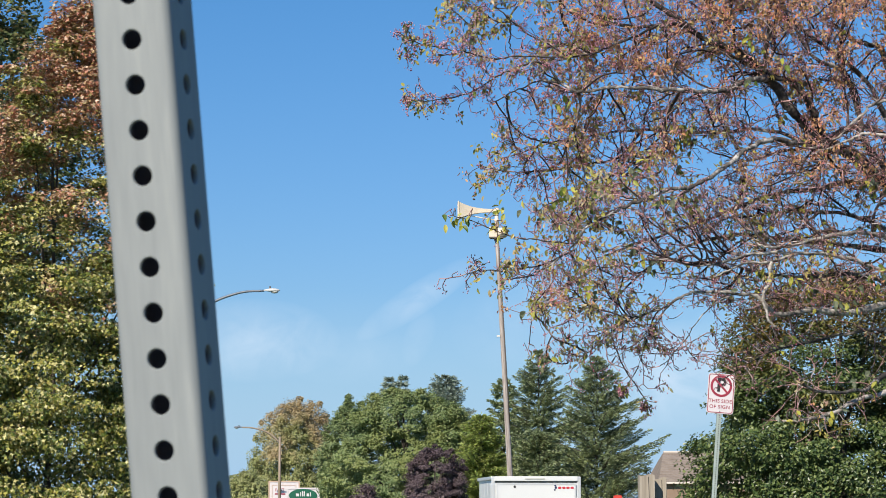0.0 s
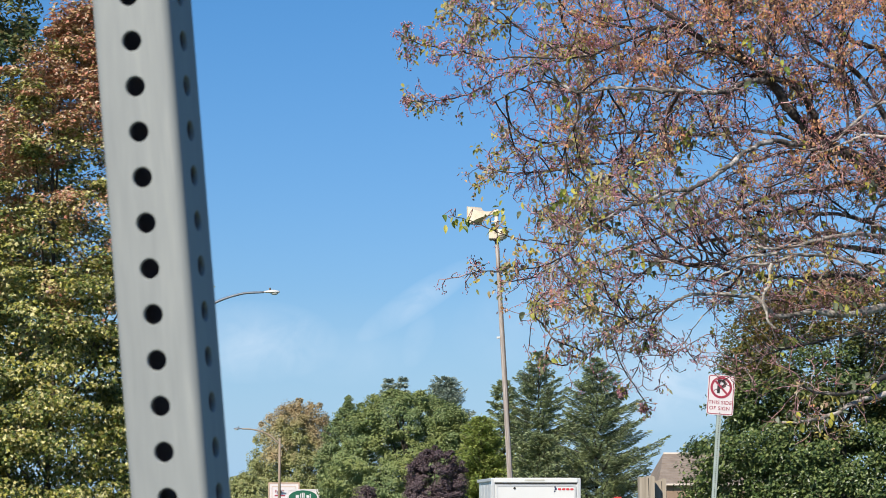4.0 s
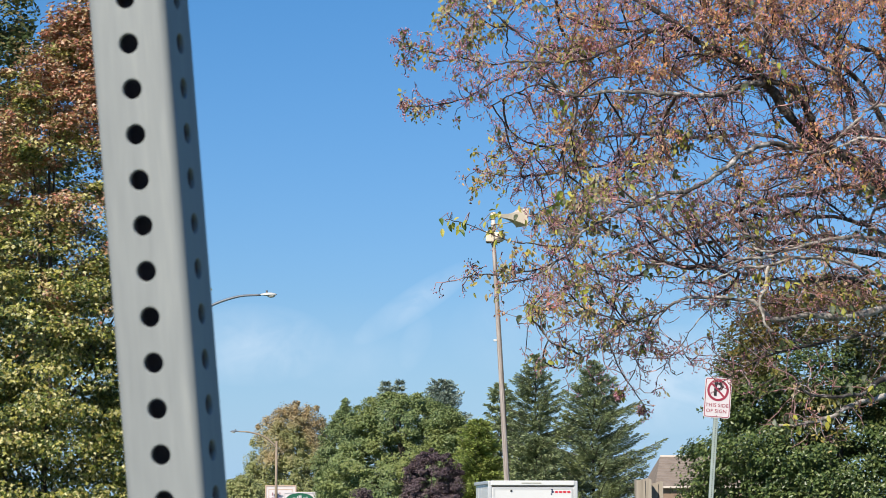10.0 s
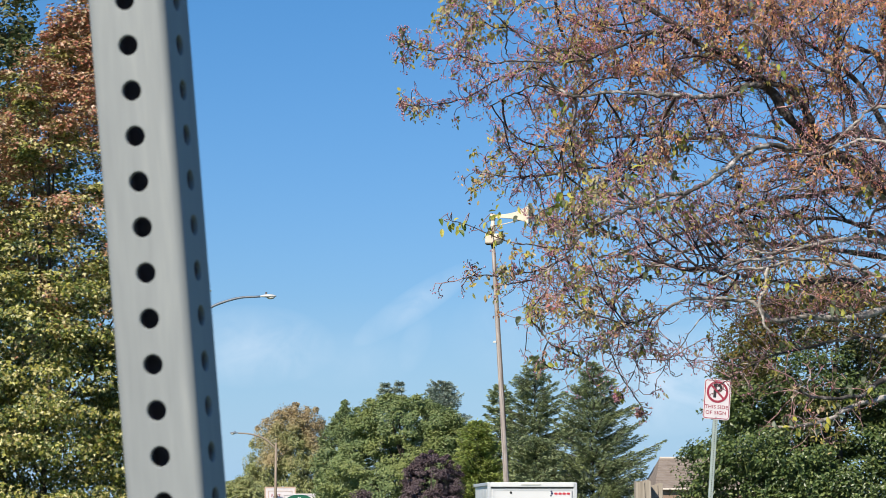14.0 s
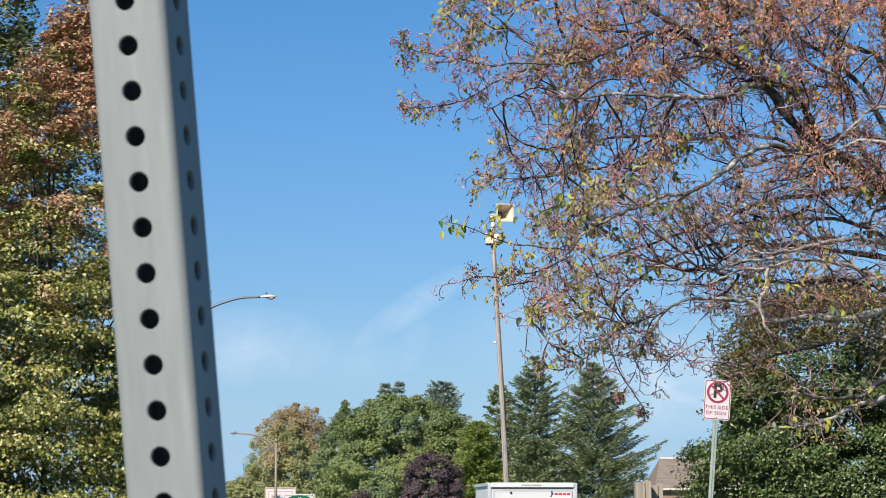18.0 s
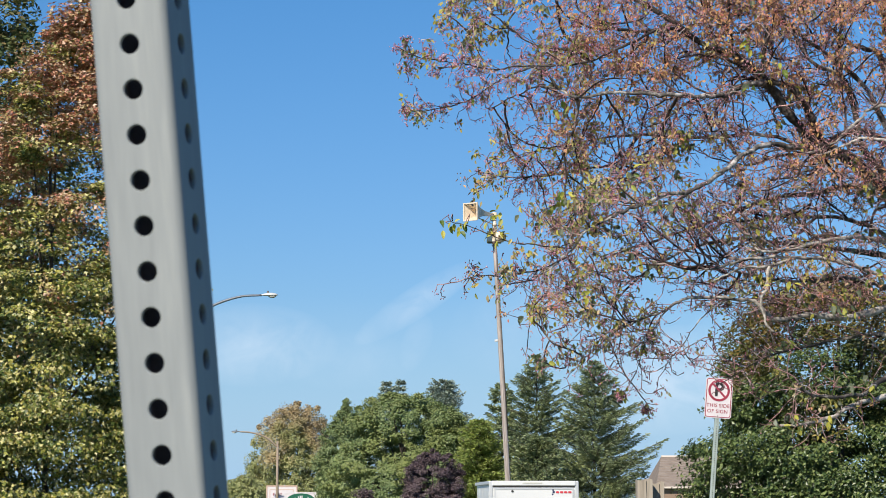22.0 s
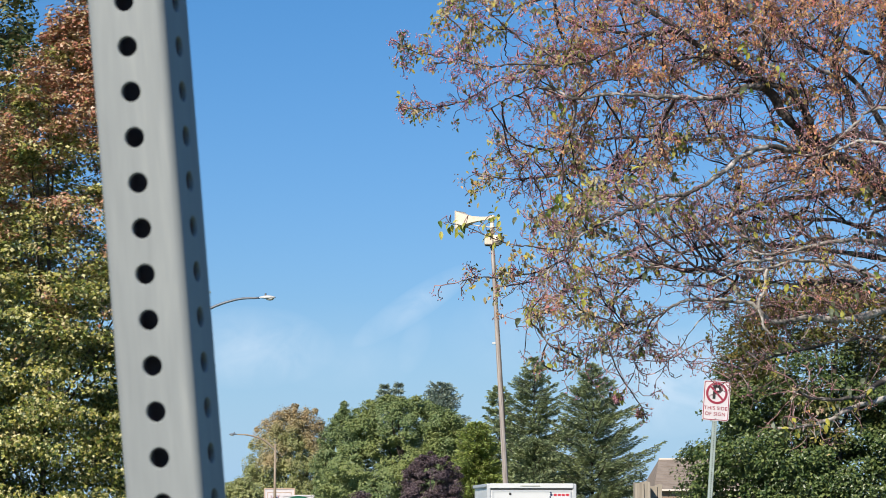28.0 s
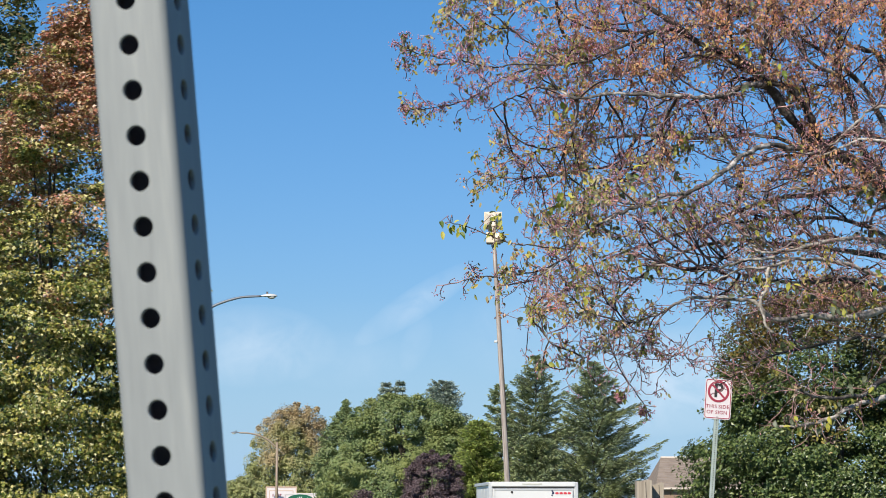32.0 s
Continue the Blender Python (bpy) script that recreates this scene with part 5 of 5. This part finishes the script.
    "i": ([(3.65, 19.20, 3.68), (3.43, 19.60, 4.01), (3.22, 19.80, 4.07), (3.01, 19.90, 4.04), (2.70, 20.00, 4.01), (2.35, 20.10, 3.91), (2.03, 20.10, 3.78), (1.66, 20.10, 3.65), (1.20, 20.00, 3.46), (0.79, 19.90, 3.13)], 0.034, 0.006, BARK_GREY, dict(seed=41, groups=[(0.99, 18.60, 3.32), (1.03, 18.60, 3.28), (1.41, 18.60, 3.11), (1.35, 18.60, 3.04), (0.74, 18.40, 3.73)])),
    "j": ([(3.69, 19.30, 3.34), (3.54, 20.20, 3.56), (3.09, 19.90, 3.58), (2.66, 19.70, 3.60), (2.29, 19.60, 3.62), (1.92, 19.50, 3.54), (1.60, 19.40, 3.37), (1.34, 19.40, 3.13), (1.27, 19.40, 2.83)], 0.032, 0.004, BARK_GREY, dict(seed=42, groups=[(0.78, 18.20, 2.58), (1.01, 18.20, 2.62)])),
    "k": ([(0.88, 17.20, 3.30), (0.68, 17.10, 3.31), (0.53, 17.10, 3.33), (0.37, 17.10, 3.37), (0.22, 17.10, 3.43), (0.05, 17.10, 3.48)], 0.0058, 0.0032, BARK_SHADE, dict(olive=1.0, seed=43, own=22, spread=0.07, leaf=0.3, fruit=0.4, yellow=0, big=0.85, groups=[(0.345, 17.10, 3.53), (0.36, 17.10, 3.49), (0.35, 17.10, 3.45), (0.34, 17.10, 3.41), (0.39, 17.10, 3.41), (0.37, 17.10, 3.38), (0.06, 17.10, 3.49), (0.04, 17.10, 3.47), (0.15, 17.10, 3.44)])),
    "l": ([(1.91, 18.65, 5.02), (1.57, 18.54, 5.24), (1.24, 18.69, 5.42), (0.90, 18.83, 5.43), (0.65, 18.91, 5.38), (0.50, 18.94, 5.25), (0.49, 18.97, 5.10), (0.50, 19.00, 4.96)], 0.024, 0.004, BARK_SHADE, dict(seed=44)),
    "l_end": ([(0.90, 18.83, 5.43), (0.56, 18.98, 5.50), (0.26, 18.96, 5.48), (0.04, 18.94, 5.33), (0.17, 18.92, 5.15), (0.21, 18.90, 4.95)], 0.012, 0.004, BARK_SHADE, dict(olive=2.0, seed=68, own=60, spread=0.15, fruit=2.0, yellow=0, groups=[(0.18, 18.7, 5.02)], big=0.8)),
    "l_side": ([(1.07, 18.22, 4.81), (0.91, 18.50, 4.93), (0.68, 18.60, 4.99), (0.52, 18.60, 5.11), (0.38, 18.60, 5.23), (0.26, 18.60, 5.40)], 0.011, 0.004, BARK_SHADE, dict(olive=2.0, seed=69, own=50, spread=0.14, fruit=2.0, yellow=0)),
    "m": ([(3.75, 19.30, 4.00), (4.20, 19.70, 4.87), (4.76, 20.10, 5.63), (5.19, 20.30, 6.24)], 0.048, 0.008, BARK_GREY, dict(seed=45, own=150, spread=0.55)),
    "n": ([(3.76, 19.30, 3.69), (4.31, 19.10, 3.98), (4.82, 18.70, 4.14), (5.42, 18.40, 4.18)], 0.048, 0.008, BARK_GREY, dict(seed=46, own=150, spread=0.5)),
    "o": ([(3.74, 19.30, 3.78), (4.13, 20.30, 4.36), (4.19, 21.30, 4.90), (4.14, 22.30, 5.31)], 0.048, 0.008, BARK_GREY, dict(seed=47, own=150, spread=0.55)),
    "p": ([(3.69, 19.30, 3.17), (3.60, 20.10, 3.65), (3.32, 19.90, 3.78), (2.97, 19.70, 3.81), (2.65, 19.60, 3.80), (2.32, 19.50, 3.74)], 0.030, 0.006, BARK_GREY, dict(seed=48, yellow=5)),
    "q": ([(3.62, 19.20, 3.95), (3.42, 19.90, 4.81), (2.98, 19.60, 5.12), (2.64, 19.40, 5.29), (2.27, 19.30, 5.42)], 0.030, 0.006, BARK_GREY, dict(seed=49)),
    "r": ([(1.27, 19.40, 2.83), (1.34, 19.40, 2.65), (1.43, 19.40, 2.48), (1.51, 19.40, 2.37), (1.58, 19.40, 2.22)], 0.007, 0.003, BARK_SHADE, dict(seed=50, own=30, spread=0.07, fruit=2.0, leaf=0.3, yellow=0)),
    "s": ([(3.55, 19.10, 2.81), (3.34, 19.60, 2.88), (3.02, 19.80, 2.83), (2.72, 19.90, 2.77), (2.53, 20.00, 2.78)], 0.022, 0.004, BARK_GREY, dict(seed=51, own=90, spread=0.3, leaf=0.8, fruit=0.1, yellow=3)),
    "t": ([(0.89, 17.40, 3.28), (0.65, 17.30, 3.16), (0.41, 17.30, 3.12), (0.26, 17.30, 3.13), (0.13, 17.30, 3.10)], 0.007, 0.003, BARK_SHADE, dict(olive=2.0, seed=52, own=75, spread=0.12, leaf=0.5, fruit=1.0, yellow=0)),
    "v": ([(3.69, 19.30, 3.08), (3.33, 19.00, 3.20), (2.96, 18.80, 3.24), (2.59, 18.60, 3.20), (2.28, 18.50, 3.23), (2.02, 18.40, 3.30)], 0.028, 0.005, BARK_GREY, dict(seed=54, yellow=4)),
    "w": ([(2.09, 18.20, 3.04), (1.96, 18.20, 2.97), (1.82, 18.20, 2.83), (1.71, 18.20, 2.68), (1.59, 18.20, 2.54)], 0.007, 0.002, BARK_GREY, dict(seed=55, own=60, spread=0.2, leaf=0.4, yellow=1)),
    "x": ([(2.37, 18.25, 3.28), (2.35, 18.24, 3.13), (2.30, 18.20, 3.03), (2.32, 18.20, 2.91), (2.39, 18.20, 2.79)], 0.016, 0.009, BARK_SUN, dict(seed=56, own=10, spread=0.2, start=0.6, yellow=0)),
    "grey": ([(3.69, 19.30, 3.17), (3.30, 18.90, 3.27), (2.96, 18.70, 3.36), (2.59, 18.45, 3.36), (2.33, 18.35, 3.36), (2.08, 18.25, 3.30), (1.85, 18.20, 3.23)], 0.022, 0.007, BARK_SUN, dict(seed=70, leaf=0.5, fruit=0.4)),
    "grey_low": ([(2.59, 18.45, 3.36), (2.37, 18.25, 3.28), (2.15, 18.15, 3.25), (1.93, 18.05, 3.15)], 0.014, 0.006, BARK_SUN, dict(seed=71, leaf=0.4, fruit=0.4)),
    "grey_top": ([(3.64, 19.25, 3.50), (3.20, 18.80, 3.55), (2.85, 18.60, 3.50), (2.50, 18.40, 3.41), (2.37, 18.30, 3.39), (2.28, 18.30, 3.42)], 0.022, 0.008, BARK_SUN, dict(seed=72, leaf=0.5, fruit=0.4)),
    "y": ([(1.57, 20.00, 4.51), (1.37, 19.70, 4.26), (1.09, 19.50, 4.17), (0.82, 19.40, 4.11), (0.57, 19.30, 4.08), (0.35, 19.20, 4.09)], 0.013, 0.003, BARK_SHADE, dict(seed=57, own=150, spread=0.2, fruit=1.8)),
    "z": ([(1.20, 20.00, 3.46), (1.04, 19.60, 3.28), (0.88, 19.50, 3.19), (0.75, 19.40, 3.08), (0.66, 19.40, 3.00)], 0.010, 0.003, BARK_GREY, dict(seed=58, own=60, spread=0.22, groups=[(0.75, 18.40, 2.85), (0.90, 18.40, 2.72), (0.62, 18.40, 2.92)])),
    "low": ([(1.77, 18.10, 3.04), (1.62, 18.05, 2.96), (1.42, 18.00, 2.87), (1.22, 17.95, 2.78), (1.10, 17.90, 2.68), (0.96, 17.90, 2.54)], 0.012, 0.003, BARK_GREY, dict(seed=59, own=110, spread=0.28)),
    "d_side": ([(1.01, 17.30, 3.45), (0.94, 17.30, 3.57), (0.80, 17.30, 3.62), (0.67, 17.30, 3.57), (0.59, 17.30, 3.48)], 0.006, 0.002, BARK_SHADE, dict(seed=60, own=50, spread=0.12, leaf=0.9, yellow=1, big=0.9, groups=[(0.79, 17.30, 3.68), (0.81, 17.30, 3.66), (0.61, 17.30, 3.55), (0.76, 17.30, 3.44)])),
    "hang": ([(1.62, 18.05, 2.96), (1.53, 18.10, 2.84), (1.44, 18.10, 2.68), (1.39, 18.10, 2.51)], 0.006, 0.002, BARK_SHADE, dict(seed=61, own=70, spread=0.17, fruit=1.5)),
}

# the free air of the crown, shared out to the nearest limbs
air = crown_air()
limb_spots, limb_owner = [], []
for name, (points, *_rest) in LIMB_PLAN.items():
    from_ = _rest[3].get("start", 0.2)
    line = smooth_path(points, 6)
    for p in line[int(len(line) * from_):]:
        limb_spots.append(tuple(p))
        limb_owner.append(name)
limb_spots, limb_owner = np.array(limb_spots), np.array(limb_owner)
air_owner = np.concatenate([limb_owner[((part_[:, None] - limb_spots[None]) ** 2).sum(-1).argmin(1)] for part_ in np.array_split(air, 40)])


def limb(name, points, r0, r1, bark, seed=1, start=0.2, own=0, spread=0.3, leaf=1.0, fruit=1.0, yellow=3, olive=0.0, rust=0.0, groups=(), big=1.0):
    """One limb of the fruit tree with its twigs, leaves and berries, as a part that turns about its own foot."""
    np.random.seed(seed)
    rng = np.random.default_rng(seed)
    foot = Vector(points[0])
    path = [np.array(p - foot) for p in smooth_path(points, 6)]
    m = len(path)
    bend = 0
    for i in range(2, m):
        bend = 0.6 * bend + rng.normal(size=3) * 0.3 * min(0.018, 0.007 + r0 * 0.5)
        path[i] = path[i] + bend
    knots = 1 + 0.12 * rng.normal(size=m)
    rad = [(r0 + (r1 - r0) * (i / (m - 1)) ** 0.7) * max(0.8, min(1.3, knots[i])) for i in range(m)]
    ob = tube_part("limb", path, rad, bark, crab, 9, at=tuple(foot - TRUNK_FOOT))
    nodes = [np.array(p) for p in path]
    parent = [max(0, i - 1) for i in range(m)]
    first = max(1, int(m * start))
    # long side branches sweep outwards, and end where the crown ends
    mine = air[air_owner == name] - np.array(foot)
    for i in range(first, m - 1):
        along = path[i + 1] - path[i - 1]
        along = along / (np.linalg.norm(along) + 1e-9)
        if len(mine) < 20 or rng.uniform() > 0.5:
            continue
        goal = mine[rng.integers(0, len(mine))]
        v = along * 0.6 + (goal - path[i]) / (np.linalg.norm(goal - path[i]) + 1e-9)
        v /= np.linalg.norm(v)
        p, root = path[i], i
        arc = rng.normal(size=3) * 0.06
        for k in range(rng.integers(5, 17)):
            v = v + arc + rng.normal(size=3) * 0.17
            v /= np.linalg.norm(v)
            p = p + v * 0.05
            if ((mine - p) ** 2).sum(1).min() > 0.12 ** 2 or in_opening((p + np.array(foot))[None], 0.9)[0]:
                break
            parent.append(root)
            root = len(nodes)
            nodes.append(p)
    P = np.array(path)
    near = P[rng.integers(first, m, own)] + rng.normal(size=(own, 3)) * spread * np.array([0.6, 0.6, 0.55]) if own else np.zeros((0, 3))
    nodes, par = grow(nodes, parent, np.concatenate([mine, near]), np.array(foot), np.array(FORK + Vector((0.3, 0, 0.3)) - foot), 0.05, 0.052, 0.45, 45)
    n = len(nodes)
    kids, weight = np.zeros(n), np.zeros(n)
    for i in range(n - 1, 0, -1):
        weight[i] = max(weight[i], 1)
        if i != par[i]:
            weight[par[i]] += weight[i]
            kids[par[i]] += 1
    radius = np.minimum(0.0029 * weight ** 0.42, max(r0 * 0.6, 0.0045))
    seg = np.arange(m, n)
    a, b = nodes[par[seg]], nodes[seg]
    ra, rb = np.minimum(radius[par[seg]], radius[seg] * 1.3), radius[seg]
    # a thin twig out to each group of large leaves
    for g in groups:
        spot = np.array(Vector(g) - foot)
        root = nodes[((nodes - spot) ** 2).sum(1).argmin()]
        bow = rng.normal(size=3) * 0.03 + np.array([0, 0, 0.03])
        way = [root + (spot - root) * q + bow * math.sin(q * 3.14) for q in (0, 0.25, 0.5, 0.75, 1)]
        a, b = np.concatenate([a, way[:-1]]), np.concatenate([b, way[1:]])
        ra, rb = np.append(ra, [0.0036] * 4), np.append(rb, [0.0032] * 4)
    # short crooked spurs off the twigs
    k = int(len(seg) * 0.45) + 2
    pick = rng.choice(np.append(seg, m - 1), k)
    d = rng.normal(size=(k, 3)) + np.array([0, 0, 0.1])
    d /= np.linalg.norm(d, axis=1)[:, None]
    sl = rng.uniform(0.02, 0.07, k)
    sa, sb = nodes[pick], nodes[pick] + d * sl[:, None]
    stout = rb > 0.0056
    if stout.any():
        under("branchwork", segments_mesh("side_branches", a[stout], b[stout], ra[stout], rb[stout], BRANCH), ob, "dark crooked side branches", kind="stuff")
    fine = ~stout
    under("twigwork", segments_mesh("twigs", np.concatenate([a[fine], sa]), np.concatenate([b[fine], sb]), np.concatenate([ra[fine], np.full(k, 0.0030)]), np.concatenate([rb[fine], np.full(k, 0.0024)]), TWIG), ob, "fine purple-brown twigs", kind="stuff")
    ends = np.concatenate([sb, nodes[seg][kids[seg] == 0], P[-1:]])
    world = ends + np.array(foot)
    # berries in small hanging groups, more of them towards the outer and upper crown
    rich = np.clip(1.25 - (world[:, 0] - 0.6) * 0.33 + (world[:, 2] - 4.2) * 0.12, 0.5, 1.6)
    nb = int(rich.sum() * fruit * 2.2)
    if nb:
        pb = ends[rng.choice(len(ends), nb, p=rich / rich.sum())] + rng.normal(size=(nb, 3)) * 0.012 - np.array([0, 0, 0.012])
        sz = rng.uniform(0.004, 0.0078, nb)
        v = pb[:, None, :] + SEED[None] * sz[:, None, None]
        under("fruit", fast_mesh("berries", v.reshape(-1, 3), (SEED_F[None] + (np.arange(nb) * 5)[:, None, None]).reshape(-1, 3), BERRY, True), ob, "small dark red berries", kind="stuff")
    # leaves hang in bunches, each bunch in its own turn of colour: rust higher up, olive and grey green lower down
    lump = np.array([noise.noise(Vector(q) * 2.3 + Vector((7, 3, 1))) for q in world])
    odds = np.clip(0.30 + lump + 0.3 * np.clip(world[:, 2] - 4.6, 0, 0.6) - 0.12 * (world[:, 0] > 1.7) * (world[:, 2] < 3.9), 0.03, 1)
    odds *= np.where((world[:, 0] > 1.2) & (world[:, 2] < 4.7), 0.5, 1.0)
    green = (world[:, 0] > 0.7) & (world[:, 0] < 2.2) & (world[:, 2] > 3.6) & (world[:, 2] < 4.4)
    odds *= np.where(green & (lump > 0), 1.4, 1.0)
    odds[in_opening(world, 1.05)] = 0.004
    nl = int(len(ends) * leaf * (1.9 + 1.3 * np.clip((world[:, 2].mean() - 3.6) / 1.2, 0, 1)) * np.clip(odds.mean() / 0.36, 0.3, 1.6))
    seats = rng.choice(len(ends), max(2, nl // 7), p=odds / odds.sum())
    tone = np.array([noise.noise(Vector(q) * 1.7 + Vector((1, 9, 4))) for q in world[seats]]) * 0.9 + np.clip(world[seats][:, 2] - 4.15, -0.5, 1) * 0.6 + rng.normal(size=len(seats)) * 0.3 + rust - olive - 0.1 * green[seats]
    which = rng.integers(0, len(seats), nl)
    at = ends[seats[which]] + rng.normal(size=(nl, 3)) * 0.026
    x = rng.normal(size=at.shape) * 0.55 + np.array([0, 0, -0.6])
    x /= np.linalg.norm(x, axis=1)[:, None]
    y = np.cross(np.array([-0.36, -0.71, 0.5]) + rng.normal(size=at.shape) * 0.85, x)
    y /= np.linalg.norm(y, axis=1)[:, None]
    turns, size = np.stack([x, y, np.cross(x, y)], -1), 0.042 * rng.uniform(0.5, 1.3, nl)
    kind_of = np.where(tone[which] > 0.0, 0, np.where(rng.uniform(size=len(seats))[which] < 0.55, 1, 2))
    for k, (mat, words) in enumerate(((RUST_LEAF, "rust brown leaves"), (OLIVE_LEAF, "olive green leaves"), (CRAB_LEAF, "grey green and tan leaves"))):
        s = kind_of == k
        if s.any():
            under("foliage", leaves_mesh("foliage", at[s], turns[s], size[s] * (0.74 if k == 0 else 0.95), OVAL, mat), ob, words, kind="stuff")
    # large yellow-green leaves, in loose groups, each by itself
    for spot in list(ends[rng.integers(0, len(ends), yellow)]) + [np.array(Vector(g) - foot) for g in groups]:
        for _ in range(rng.integers(3, 7)):
            one = under("leaf", BIG_LEAF[rng.integers(2 if olive > 1.5 else 0, 3 if olive == 1.0 else 5)], ob)
            hang = Vector(rng.normal(size=3) * 0.5 + np.array([0, 0, -0.7])).normalized()
            across = Vector(np.array([-0.36, -0.71, 0.6]) + rng.normal(size=3) * 0.45).cross(hang).normalized()
            turn = Matrix((hang, across, hang.cross(across))).transposed()
            one.matrix_basis = Matrix.LocRotScale(Vector(spot + rng.normal(size=3) * 0.035), turn.to_quaternion(), [big * rng.uniform(0.045, 0.075)] * 3)
    return ob


BOUGH = {name: limb(name, points, r0, r1, bark, **more) for name, (points, r0, r1, bark, more) in LIMB_PLAN.items()}


# ---------------------------------------------------------------- what moves
# degrees by which the two longest twig ends nod in the wind
NOD_UPPER = [(0, 0.10), (0.5, 0.58), (1, 0.03), (1.5, 0.42), (2, -0.07), (2.5, 0.22), (3, 0.58), (3.5, 0.50), (5.5, 0.28), (6, 0.58), (6.5, 0.62), (7, 0.12), (7.5, -0.09), (8, 0.20), (8.5, 0.11), (9, -1.16), (9.5, -1.02), (10, -0.39), (10.5, -2.26), (11, -0.08), (11.5, 0.41), (12, -0.78), (12.5, 1.17), (13, 0.02), (13.5, 0.22), (14, 0.53), (14.5, 0.40), (16.5, -0.32), (17, 0.20), (17.5, 0.88), (18, -0.18), (18.5, 0.10), (19, 0.19), (19.5, 0.30), (20, 0.30), (20.5, -1.28), (21, -0.63), (21.5, -0.68), (22, -2.07), (22.5, 0.17), (23, -0.60), (23.5, -1.09), (24, -0.49), (24.5, -0.07), (25, 0.09), (25.5, -0.22), (27.5, -0.72), (28, -0.18), (28.5, 0.55), (29, -0.25), (29.5, -0.02), (30, -0.51), (30.5, -1.01), (31, -1.43), (31.5, -1.64), (32, -0.95)]
NOD_LOWER = [(0, -0.21), (0.5, 0.27), (1, -0.12), (1.5, 0.12), (2, 0.10), (2.5, 0.08), (3, 0.27), (3.5, 0.35), (5.5, 0.28), (6, 0.27), (6.5, 0.00), (7, -0.19), (7.5, -0.09), (8, -0.27), (8.5, -0.04), (9, -0.53), (9.5, -0.38), (10, -0.07), (10.5, -1.47), (11, 0.55), (11.5, 0.42), (12, -0.45), (12.5, 1.02), (13, -0.29), (13.5, 0.54), (14, 0.53), (14.5, 0.26), (16.5, -0.00), (17, 0.04), (17.5, 0.42), (18, -0.34), (18.5, -0.06), (19, 0.04), (19.5, 0.15), (20, 0.14), (20.5, -0.81), (21, -0.31), (21.5, -0.21), (22, -0.81), (22.5, 0.33), (23, 0.19), (23.5, -0.15), (24, 0.14), (24.5, 0.09), (25, 0.10), (25.5, 0.26), (27.5, -0.25), (28, -0.01), (28.5, 0.40), (29, -0.08), (29.5, 0.15), (30, -0.35), (30.5, -0.70), (31, -0.80), (31.5, -1.16), (32, -0.79)]


def nod(bough, rows, share=1.0):
    at = bough.location.copy()
    walk(bough, [(t, pose(*at, 0, a * share, 0)) for t, a in rows])


def motions():
    # the siren's horn turns steadily clockwise, once in about 25.6 s
    walk(rotor, [(t, pose(0, 0, 1.24, 0, 0, -14.09 * (t - 6.45))) for t in [k * 2.0 for k in range(17)]])
    for name, share in (("tip", 1.0), ("u", 1.0), ("l", 0.2), ("l_end", 0.5), ("l_side", 0.6), ("r", 1.2)):
        nod(BOUGH[name], NOD_UPPER, share)
    for name, share in (("b", 0.5), ("y", 0.6), ("z", 0.5), ("d_side", 0.4), ("hang", 0.6), ("k", 1.0), ("t", 0.8)):
        nod(BOUGH[name], NOD_LOWER, share)
    for k, name in enumerate("deijc"):
        nod(BOUGH[name], [(t * 0.5, 0.16 * math.sin(t * 1.37 + k * 1.9) * (0.6 + 0.4 * math.sin(t * 0.31 + k))) for t in range(65)])


motions()
